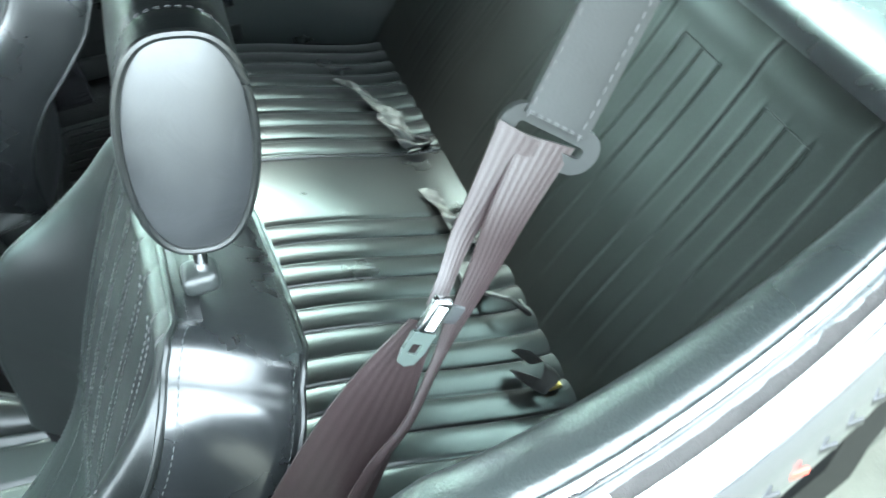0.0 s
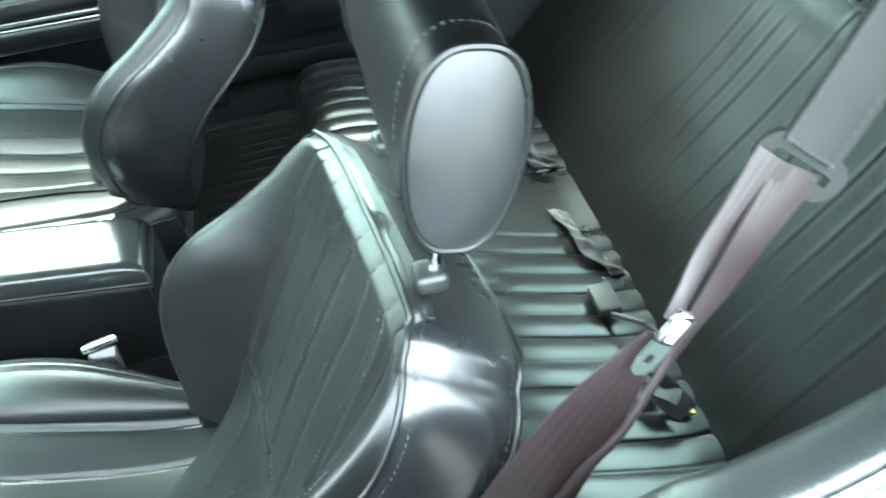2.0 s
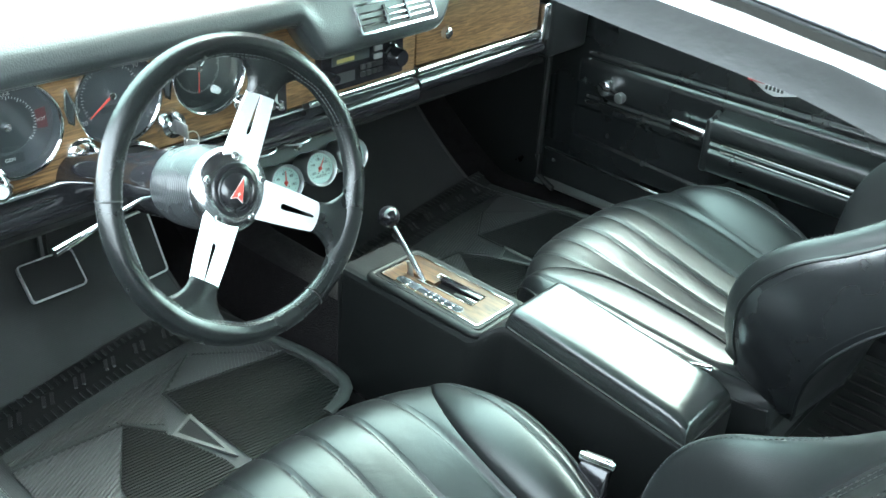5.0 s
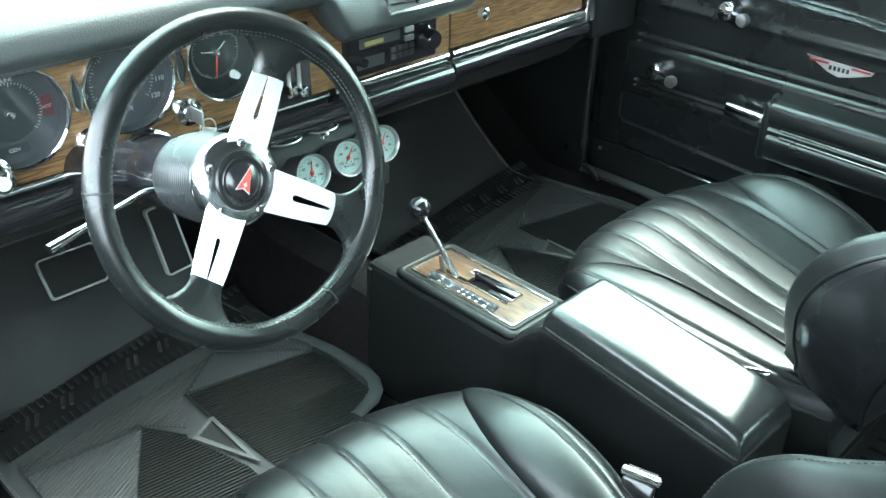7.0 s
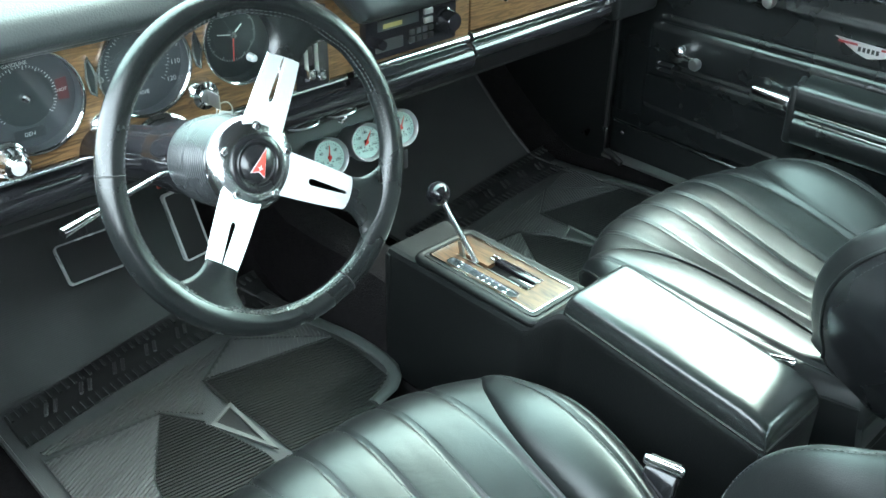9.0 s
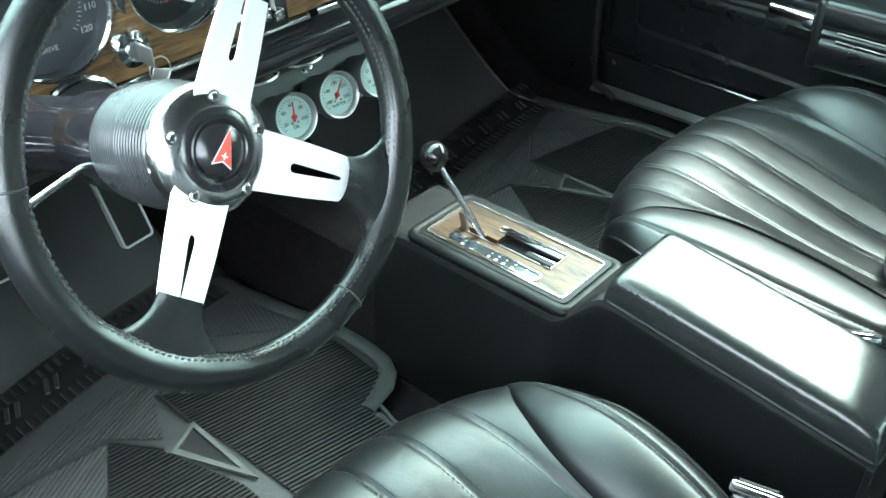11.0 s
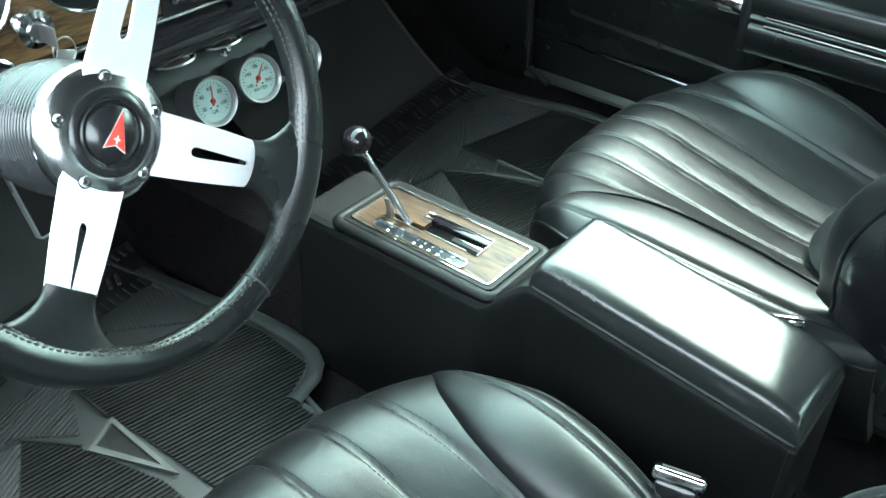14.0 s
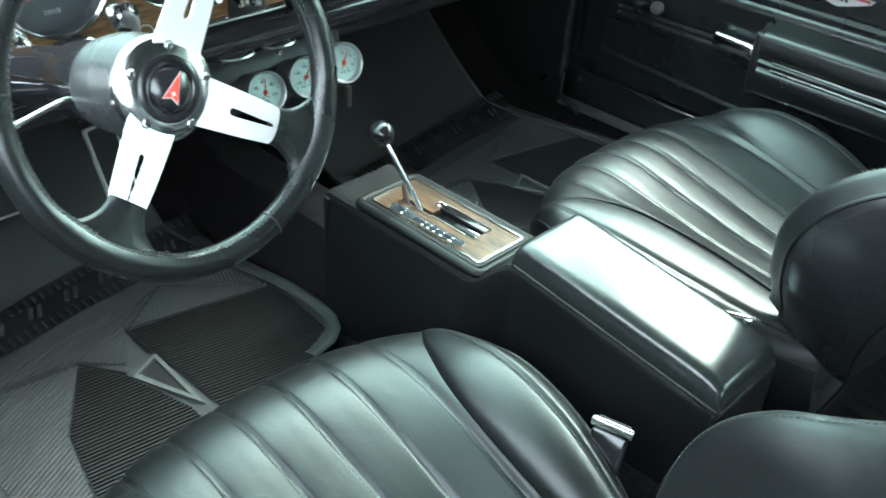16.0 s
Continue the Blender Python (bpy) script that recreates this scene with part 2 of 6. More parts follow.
def lathe(profile, seg=32, m=None, bm=None):
    """Turn (radius, height) pairs about z."""
    t = bmesh.new()
    rings = []
    for r, z in profile:
        if r < 1e-6:
            rings.append([t.verts.new((0, 0, z))])
        else:
            rings.append([t.verts.new((r * math.cos(2 * math.pi * k / seg), r * math.sin(2 * math.pi * k / seg), z)) for k in range(seg)])
    for a, b in zip(rings, rings[1:]):
        for k in range(seg):
            j = (k + 1) % seg
            if len(a) == 1 and len(b) > 1:
                t.faces.new((a[0], b[k], b[j]))
            elif len(b) == 1 and len(a) > 1:
                t.faces.new((a[k], a[j], b[0]))
            elif len(a) > 1:
                t.faces.new((a[k], a[j], b[j], b[k]))
    if m is not None:
        bmesh.ops.transform(t, matrix=m, verts=t.verts)
    return t if bm is None else merge(bm, t)


def tube(points, r, seg=8, closed=False, bm=None, flat=1.0):
    """A round (or flattened) rod along points; r may be a list."""
    t = bmesh.new()
    P = [Vector(p) for p in points]
    n = len(P)
    radii = r if isinstance(r, (list, tuple)) else [r] * n
    up = Vector((0.03, 0.05, 1))
    rings = []
    for i, p in enumerate(P):
        a, b = P[(i - 1) % n if closed else max(0, i - 1)], P[(i + 1) % n if closed else min(n - 1, i + 1)]
        d = (b - a).normalized()
        s = d.cross(up)
        if s.length < 0.05:
            s = d.cross(Vector((1, 0, 0)))
        s.normalize()
        w = s.cross(d)
        rings.append([t.verts.new(p + radii[i] * (math.cos(2 * math.pi * k / seg) * s + flat * math.sin(2 * math.pi * k / seg) * w)) for k in range(seg)])
    pairs = list(zip(rings, rings[1:])) + ([(rings[-1], rings[0])] if closed else [])
    for a, b in pairs:
        for k in range(seg):
            j = (k + 1) % seg
            t.faces.new((a[k], a[j], b[j], b[k]))
    if not closed:
        t.faces.new(rings[0][::-1])
        t.faces.new(rings[-1])
    return t if bm is None else merge(bm, t)


def grid(f, nu, nv, bm=None, close_u=False):
    """A sheet of f(u, v), u and v from 0 to 1."""
    t = bmesh.new()
    V = [[t.verts.new(f(i / nu, j / nv)) for j in range(nv + 1)] for i in range(nu + (0 if close_u else 1))]
    for i in range(nu):
        for j in range(nv):
            k = (i + 1) % len(V)
            t.faces.new((V[i][j], V[k][j], V[k][j + 1], V[i][j + 1]))
    return t if bm is None else merge(bm, t)


def slab(f, thick, nu, nv, away=(0, 0, -1)):
    """A sheet with a back face shifted by thick along away, and a rim."""
    t = bmesh.new()
    a = Vector(away) * thick
    top = [[t.verts.new(f(i / nu, j / nv)) for j in range(nv + 1)] for i in range(nu + 1)]
    low = [[t.verts.new(v.co + a) for v in row] for row in top]
    for i in range(nu):
        for j in range(nv):
            t.faces.new((top[i][j], top[i + 1][j], top[i + 1][j + 1], top[i][j + 1]))
            t.faces.new((low[i][j], low[i][j + 1], low[i + 1][j + 1], low[i + 1][j]))
    for i in range(nu):
        t.faces.new((top[i][0], low[i][0], low[i + 1][0], top[i + 1][0]))
        t.faces.new((top[i][nv], top[i + 1][nv], low[i + 1][nv], low[i][nv]))
    for j in range(nv):
        t.faces.new((top[0][j], top[0][j + 1], low[0][j + 1], low[0][j]))
        t.faces.new((top[nu][j], low[nu][j], low[nu][j + 1], top[nu][j + 1]))
    return t


def prism(outline, depth, m=None, bm=None, r=0.0):
    """Extrude an outline in xy by depth along z."""
    t = bmesh.new()
    a = [t.verts.new((x, y, 0)) for x, y in outline]
    b = [t.verts.new((x, y, depth)) for x, y in outline]
    n = len(a)
    t.faces.new(a[::-1])
    top = t.faces.new(b)
    for k in range(n):
        t.faces.new((a[k], a[(k + 1) % n], b[(k + 1) % n], b[k]))
    if r:
        bmesh.ops.bevel(t, geom=list(top.edges), offset=r, segments=2, profile=0.5, affect="EDGES")
    if m is not None:
        bmesh.ops.transform(t, matrix=m, verts=t.verts)
    return t if bm is None else merge(bm, t)


def frame_strip(outer, inner, depth, m=None, bm=None):
    """A flat ring between two outlines of equal count, given depth."""
    t = bmesh.new()
    n = len(outer)
    R = [[t.verts.new((x, y, z)) for x, y in o] for o, z in ((outer, 0), (outer, depth), (inner, depth), (inner, 0))]
    for k in range(n):
        j = (k + 1) % n
        for a, b in ((0, 1), (1, 2), (2, 3), (3, 0)):
            t.faces.new((R[a][k], R[a][j], R[b][j], R[b][k]))
    if m is not None:
        bmesh.ops.transform(t, matrix=m, verts=t.verts)
    return t if bm is None else merge(bm, t)


def rounded(x0, y0, x1, y1, r, seg=5):
    """A rectangle with round corners, as an outline."""
    out = []
    for cx, cy, a in ((x1 - r, y1 - r, 0), (x0 + r, y1 - r, 90), (x0 + r, y0 + r, 180), (x1 - r, y0 + r, 270)):
        out += [(cx + r * math.cos(radians(a + 90 * k / seg)), cy + r * math.sin(radians(a + 90 * k / seg))) for k in range(seg + 1)]
    return out


def lettering(body, size, m, depth=0.0004):
    cu = bpy.data.curves.new("letters", "FONT")
    cu.body, cu.size, cu.extrude, cu.align_x, cu.align_y = body, size, depth, "CENTER", "CENTER"
    ob = bpy.data.objects.new("letters", cu)
    scene.collection.objects.link(ob)
    bpy.context.view_layer.update()
    me = bpy.data.meshes.new_from_object(ob.evaluated_get(bpy.context.evaluated_depsgraph_get()))
    bpy.data.objects.remove(ob)
    bpy.data.curves.remove(cu)
    t = bmesh.new()
    t.from_mesh(me)
    bpy.data.meshes.remove(me)
    bmesh.ops.transform(t, matrix=m, verts=t.verts)
    return t


def curve_at(points, s):
    """A smooth line (Catmull-Rom) through points, at s from 0 to 1."""
    P = [Vector(p) for p in points]
    x = max(0.0, min(0.99999, s)) * (len(P) - 1)
    i = int(x)
    t = x - i
    a, b, c, d = P[max(0, i - 1)], P[i], P[i + 1], P[min(len(P) - 1, i + 2)]
    return 0.5 * (2 * b + (c - a) * t + (2 * a - 5 * b + 4 * c - d) * t * t + (3 * b - a - 3 * c + d) * t ** 3)


def step(a, b, x):
    x = max(0.0, min(1.0, (x - a) / (b - a)))
    return x * x * (3 - 2 * x)


def ribbon(points, width, thick, side, n=40, bm=None, twist=None):
    """A strap along a smooth line; side is its width's direction (or one for each point)."""
    sides = side if isinstance(side[0], (list, tuple)) else [side] * len(points)
    t = bmesh.new()
    rows = []
    for i in range(n + 1):
        s = i / n
        p, w = curve_at(points, s), curve_at(sides, s).normalized()
        d = curve_at(points, min(1, s + 0.01)) - curve_at(points, max(0, s - 0.01))
        q = d.cross(w).normalized() * thick / 2
        w = w * (pick(width, s) if isinstance(width, (list, tuple)) else width) / 2
        rows.append([t.verts.new(p + x) for x in (-w - q, -w * 0.33 - q * 1.6, w * 0.33 - q * 1.6, w - q, w + q, w * 0.33 + q * 1.6, -w * 0.33 + q * 1.6, -w + q)])
    for a, b in zip(rows, rows[1:]):
        for k in range(8):
            j = (k + 1) % 8
            t.faces.new((a[k], a[j], b[j], b[k]))
    t.faces.new(rows[0][::-1])
    t.faces.new(rows[-1])
    return t if bm is None else merge(bm, t)


def stitches(points, pitch=0.006, r=0.0007, bm=None):
    """Short threads along a line of many points."""
    t = bm or bmesh.new()
    P = [Vector(p) for p in points]
    run, nxt = 0.0, 0.0
    for a, b in zip(P, P[1:]):
        d = b - a
        L = d.length
        if L < 1e-6:
            continue
        while nxt <= run + L:
            p = a + d * ((nxt - run) / L)
            q = p + d / L * pitch * 0.62
            tube([p, (p + q) / 2 + Vector((0, 0, 0.0003)), q], [r * 0.5, r, r * 0.5], 4, bm=t)
            nxt += pitch
        run += L
    return t

# ---- ground ----
def build_ground():
    bm = grid(lambda u, v: (-60 + 120 * u, -60 + 120 * v, 0.0), 12, 12)
    tagged(part("ground", bm, CONCRETE), "worn grey asphalt ground under and round the car", "ground", kind="structure")


def build_added_woods():
    """An unseen ring of trees far round the open ground, added to darken reflections."""
    rng = random.Random(4)
    t = bmesh.new()
    for k in range(900):
        a = 2 * math.pi * rng.random()
        r = 24 + 7 * rng.random()
        h = (3.6 + 1.6 * noise.noise((math.cos(a) * 3, math.sin(a) * 3, 0))) * (0.25 + 0.75 * rng.random())
        w = 0.7 + 0.9 * rng.random()
        c = Vector((r * math.cos(a), r * math.sin(a), h))
        ring = [c + Vector((w * rng.uniform(-1, 1), w * rng.uniform(-1, 1), w * rng.uniform(-1, 0.8))) for _ in range(7)]
        vs = [t.verts.new(q) for q in ring]
        for i in range(5):
            t.faces.new((vs[i], vs[i + 1], vs[i + 2]))
        t.faces.new((vs[0], vs[3], vs[6]))
        t.faces.new((vs[1], vs[4], vs[6]))
    trunk = grid(lambda u, v: (31 * math.cos(2 * math.pi * u), 31 * math.sin(2 * math.pi * u), (3.2 + 1.0 * noise.noise((math.cos(6.28 * u) * 4, math.sin(6.28 * u) * 4, 1))) * v), 96, 3)
    merge(t, trunk)
    tagged(part("added_woods", t, FOLIAGE, None, "", False), "unseen dark green trees added far round to darken the reflected horizon", "trees", kind="stuff")


# ---- car shell ----
def sill_x(y):
    """The left window sill's line, which draws in towards the rear."""
    return -0.834 + 0.527 * max(0.0, -0.29 - max(y, -0.72)) ** 1.54 + 0.30 * max(0.0, -0.72 - y)


def rail_z(y):
    return 1.228 + 0.10 * y - 0.10 * max(0.0, y - 0.3) ** 2 - 0.10 * (max(0.0, -0.13 - y) - max(0.0, -0.45 - y))


def roof_end_z(x):
    """Height of the roof's rear edge at x, where the rear window begins."""
    edge = max(0.0, 1 - abs(x) / 0.695)
    return rail_z(-1.16) + 0.001 + 0.122 * (1 - (1 - edge) ** 2.2)


def build_shell():
    body = thing("car_body", "dark glossy hardtop car body around the cabin", "car body", kind="structure")
    # outer skin of the left side, from the window sill out and down
    prof = [(0.0, 0.892), (-0.007, 0.891), (-0.014, 0.886), (-0.019, 0.875), (-0.0205, 0.858), (-0.018, 0.83), (0.0, 0.79), (0.05, 0.70), (0.10, 0.55), (0.14, 0.2)]
    def left(u, v):
        y = -2.2 + 1.86 * u
        p = curve_at([(a, 0, b) for a, b in prof], v)
        return (sill_x(max(y, -1.3)) - 0.022 + p.x, y, p.z)
    part("quarter_panel", slab(left, 0.02, 50, 30, (0.7, 0, -0.7)), PAINT, body, "glossy dark rear quarter panel")
    outer = [(0.0, 0.892), (0.016, 0.882), (0.025, 0.85), (0.026, 0.80), (0.024, 0.72), (0.022, 0.55), (0.02, 0.34), (0.01, 0.2)]
    def right(u, v):
        p = curve_at([(a, 0, b) for a, b in outer], v)
        return (0.86 + p.x, -2.2 + 4.3 * u, p.z)
    part("side_panel", slab(right, 0.02, 20, 20, (-0.7, 0, -0.7)), PAINT, body)
    # roof skin
    def skin(u, v):
        y = -1.16 + 1.76 * v
        x = -0.695 + 1.39 * u
        edge = 1 - abs(2 * u - 1)
        end = 1 - 0.10 * step(0.75, 1, abs(2 * v - 1) ) * 0.6
        return (x, y, rail_z(y) + 0.021 + 0.13 * (1 - (1 - edge) ** 2.2) * end - 0.02 * step(0.5, 1, abs(2 * v - 1)))
    part("roof_skin", slab(skin, 0.02, 40, 30), ROOF, body, "white painted roof")
    # A pillars, C pillars, cowl, bonnet, boot lid
    for s in (-1, 1):
        pts = [(s * 0.69, 0.52, 1.245), (s * 0.735, 0.80, 1.11), (s * 0.775, 1.12, 0.955)]
        part("front_pillar", ribbon(pts, 0.055, 0.03, (0.9, 0.1 * s, 0.35), 20), PAINT, body)
        def sail(u, v):
            y0, y1 = -0.80 - 0.07 * v, -1.80 + 0.64 * v
            y = y0 + (y1 - y0) * u
            return (s * (0.735 - 0.035 * v - 0.05 * u), y, 0.87 + (rail_z(y0 + (-1.16 - y0) * u) + 0.02 - 0.87) * v)
        part("rear_pillar", slab(sail, 0.025, 24, 12, (-s, 0, 0)), PAINT, body)
    part("cowl", slab(lambda u, v: (-0.84 + 1.68 * u, 1.17 + 0.22 * v, 0.955 - 0.02 * v + 0.02 * math.sin(math.pi * u)), 0.02, 20, 4), PAINT, body, "dark glossy cowl panel below the windscreen")
    part("bonnet", slab(lambda u, v: (-0.84 + 1.68 * u, 1.40 + 1.2 * v, 0.95 - 0.05 * v * v + 0.03 * math.sin(math.pi * u)), 0.02, 20, 12), PAINT, body)
    part("boot_lid", slab(lambda u, v: (-0.78 + 1.56 * u, -2.45 + 0.62 * v, 0.86 + 0.03 * math.sin(math.pi * u)), 0.02, 16, 6), PAINT, body)
    part("floor_pan", box((-0.40, -0.70, 0.20), (0.82, 2.0, 0.255), 0.01), MATTE, body)
    part("firewall", box((-0.82, 1.44, 0.25), (0.82, 1.50, 0.93), 0.01), MATTE, body)
    part("rear_bulkhead", box((-0.72, -1.86, 0.25), (0.72, -1.80, 0.84), 0.01), MATTE, body)
    # dark and red reflections in the flank, put in as plain coloured bars
    for k in range(7):
        y = -0.415 - 0.024 * k
        bar = box((-0.0012, -0.0110, -0.003), (0.0012, 0.0110, 0.003), 0.0006, m=Matrix.Translation((sill_x(y) - 0.0420, y, 0.852)))
        part("reflection_bar", bar, RED if k == 3 else PLASTIC, body, "plain bar coloured as a reflection in the flank")
    # windows
    ws = thing("windscreen", "green-tinted windscreen glass", "windscreen", kind="structure")
    g = part("pane", slab(lambda u, v: (-0.72 + 1.44 * u + (0.5 - u) * 0.08 * v, 1.17 - 0.62 * v - 0.06 * (2 * u - 1) ** 2, 0.96 + 0.29 * v), 0.005, 16, 8, (0, 0.4, -0.9)), GLASS, ws)
    g.visible_shadow = False
    part("window_frame", tube([(-0.70, 0.50, 1.255), (-0.35, 0.56, 1.268), (0, 0.58, 1.272), (0.35, 0.56, 1.268), (0.70, 0.50, 1.255)], 0.014, 8), CHROME, ws)
    rw = thing("rear_window", "green-tinted rear window glass", "window", kind="structure")
    g = part("pane", slab(lambda u, v: (-0.64 + 1.28 * u, -1.76 + 0.60 * v - 0.06 * (1 - (2 * u - 1) ** 2) * (1 - v), 0.84 + (roof_end_z(-0.64 + 1.28 * u) - 0.012 - 0.84) * v), 0.005, 24, 6, (0, -0.4, -0.9)), GLASS, rw)
    g.visible_shadow = False
    part("window_frame", tube([(-0.66 + 1.32 * k / 12, -1.165, roof_end_z(-0.66 + 1.32 * k / 12) - 0.012) for k in range(13)], 0.012, 8), CHROME, rw)
    sw = thing("side_window", "green-tinted side window glass on the passenger side", "window", kind="structure")
    g = part("pane", slab(lambda u, v: (0.80 - 0.10 * v, -0.85 + 1.8 * u * (1 - 0.15 * v), 0.93 + (rail_z(-0.85 + 1.8 * u) - 0.93) * v), 0.005, 12, 6, (1, 0, 0.2)), GLASS, sw)
    g.visible_shadow = False
    # wipers on the cowl
    for x in (-0.62, -0.05):
        w = thing("windscreen_wiper", "black wiper with a thin steel arm resting on the windscreen", "wiper", "pair of wipers", at=(x, 1.16, 0.985))
        part("arm", tube([(0.0, 0.03, 0.0), (0.2, 0.0, 0.018), (0.42, -0.02, 0.022)], 0.006, 6), STEEL, w)
        part("blade", box((0.05, -0.03, 0.004), (0.50, -0.018, 0.022), 0.003), MATTE, w)


def build_roof_rail():
    rail = thing("roof_rail", "grey weatherstrip and bright drip moulding along the roof edge", "roof rail", kind="structure")
    ys = [-1.16 + 1.76 * k / 40 for k in range(41)]
    for s in (-1, 1):
        def band(u, v):
            y = ys[0] + (ys[-1] - ys[0]) * u
            wob = 0.0012 * noise.noise((y * 14, s, 0))
            prof = [(0.012, 0.0), (0.0, 0.002), (-0.005, 0.005), (-0.006, 0.009), (-0.002, 0.013), (0.004, 0.015)]
            p = curve_at([(a, 0, b) for a, b in prof], v)
            return (s * (0.70 - p.x * -1.0) + wob, y, rail_z(y) + p.z + wob)
        part("weatherstrip", slab(band, 0.012, 80, 10, (-s, 0, 0)), GASKET, rail, "grey rubber weatherstrip with worn edge")
        part("groove", tube([(s * 0.702, y, rail_z(y) + 0.0165) for y in ys], 0.0045, 6), MATTE, rail)
        part("drip_moulding", tube([(s * 0.712, y, rail_z(y) + 0.0235) for y in ys], 0.0055, 10), CHROME, rail, "bright polished drip moulding")
    head = grid(lambda u, v: (-0.685 + 1.37 * u, -1.15 + 1.71 * v, rail_z(-1.15 + 1.71 * v) + 0.004 + 0.07 * math.sin(math.pi * u) ** 0.7), 24, 24)
    tagged(part("ceiling", head, HEADLINER), "black cloth headliner", "ceiling", kind="structure")


def build_floor():
    def f(u, v):
        x, y = -0.80 + 1.6 * u, -0.62 + 2.08 * v
        z = 0.272 + 0.15 * math.exp(-(x / 0.060) ** 8) * (1 - 0.3 * step(0.7, 0.3, y)) * step(-0.14, -0.02, y)
        z += 0.34 * max(0.0, (y - 1.06) / 0.40) ** 1.25
        z += 0.02 * step(0.70, 0.78, abs(x)) * 2
        return (x, y, z + 0.003 * noise.noise((x * 9, y * 9, 0)))
    tagged(part("floor", slab(f, 0.01, 160, 90), CARPET), "dark brown-black carpet over floor and tunnel", "floor", kind="structure")


# ---- seats ----
CENTRE = [(0.02, 0.425), (0.13, 0.418), (0.25, 0.430), (0.37, 0.458), (0.46, 0.480), (0.515, 0.478), (0.550, 0.455), (0.562, 0.41), (0.552, 0.345)]
EDGE = [(0.06, 0.435), (0.15, 0.470), (0.25, 0.504), (0.35, 0.514), (0.425, 0.497), (0.475, 0.472), (0.500, 0.44), (0.507, 0.40), (0.500, 0.335)]
HALF = [0.165, 0.205, 0.243, 0.258, 0.246, 0.226, 0.212, 0.205, 0.195]
INNER = [0.132, 0.135, 0.142, 0.160, 0.192, 0.220, 0.208, 0.20, 0.19]
GROOVES = (-0.84, -0.505, -0.17, 0.17, 0.505, 0.84)
LINES = (-2.5, -1.5, -0.5, 0.5, 1.5, 2.5)


def pick(values, v):
    return curve_at([(q, 0, 0) for q in values], v).x


def pleat_x(g, v):
    """Where pleat g runs at v: the pleats fan out a little towards the nose."""
    return g * (0.049 + 0.013 * step(0.10, 0.48, v))


def seat_front(u, v):
    """Cushion's pleated middle: u from -1 to 1, v from back to nose."""
    c, e = curve_at([(0, *q) for q in CENTRE], v), curve_at([(0, *q) for q in EDGE], v)
    hw, xs = pick(HALF, v), min(pick(INNER, v), pick(HALF, v) * 0.985)
    t = abs(u) * xs / hw
    k = t ** 3.0
    off = min(min(abs(u * xs - pleat_x(g, v)) for g in LINES), (1.03 - abs(u)) * xs)
    puff, full = min(1.0, off / 0.006), min(1.0, off / 0.026)
    n = Vector((0, 0.25 + 0.6 * step(0.6, 0.85, v), 1 - step(0.6, 0.9, v) * 0.9)).normalized()
    return Vector((u * xs, c.y + (e.y - c.y) * k, c.z + (e.z - c.z) * (k * 0.55 if e.z < c.z else 0.54 * abs(u) ** 2.8))) - n * (0.0026 * (1 - puff ** 0.7) + 0.0022 * (1 - full) ** 2)


def seat_bolster(s, w, v, grow=0.0, crown=0):
    """Side bolster: w from its inner seam to its edge; crown 1 is rounded over, 2 nearly flat."""
    c, e = curve_at([(0, *q) for q in CENTRE], v), curve_at([(0, *q) for q in EDGE], v)
    hw, xs = pick(HALF, v), min(pick(INNER, v), pick(HALF, v) * 0.985)
    a = seat_front(s, v)
    x = xs + (hw + grow * step(1.0, 0.55, v) - xs) * w
    y = a.y + (e.y - a.y) * w
    z = a.z + (e.z - a.z) * math.sin(math.pi / 2 * w) + 0.014 * math.sin(math.pi * w) * step(0.74, 0.36, v)
    if crown:
        low = a.z + ((e.z - a.z) * 0.9 * math.sin(math.pi * 0.80 * w ** 0.75) if crown == 1 else 0.011 * math.sin(math.pi * w) - 0.004 * w)
        z += (low - z) * step(0.66, 0.46, v)
    groove = 0.6 * math.exp(-((w - 0.66) / 0.035) ** 2) * step(0.62, 0.5, v) + 0.8 * math.exp(-(w / 0.05) ** 2)
    return Vector((s * x, y, z - 0.005 * groove - 0.014 * max(0.0, (w - 0.72) / 0.28) ** 2.2))


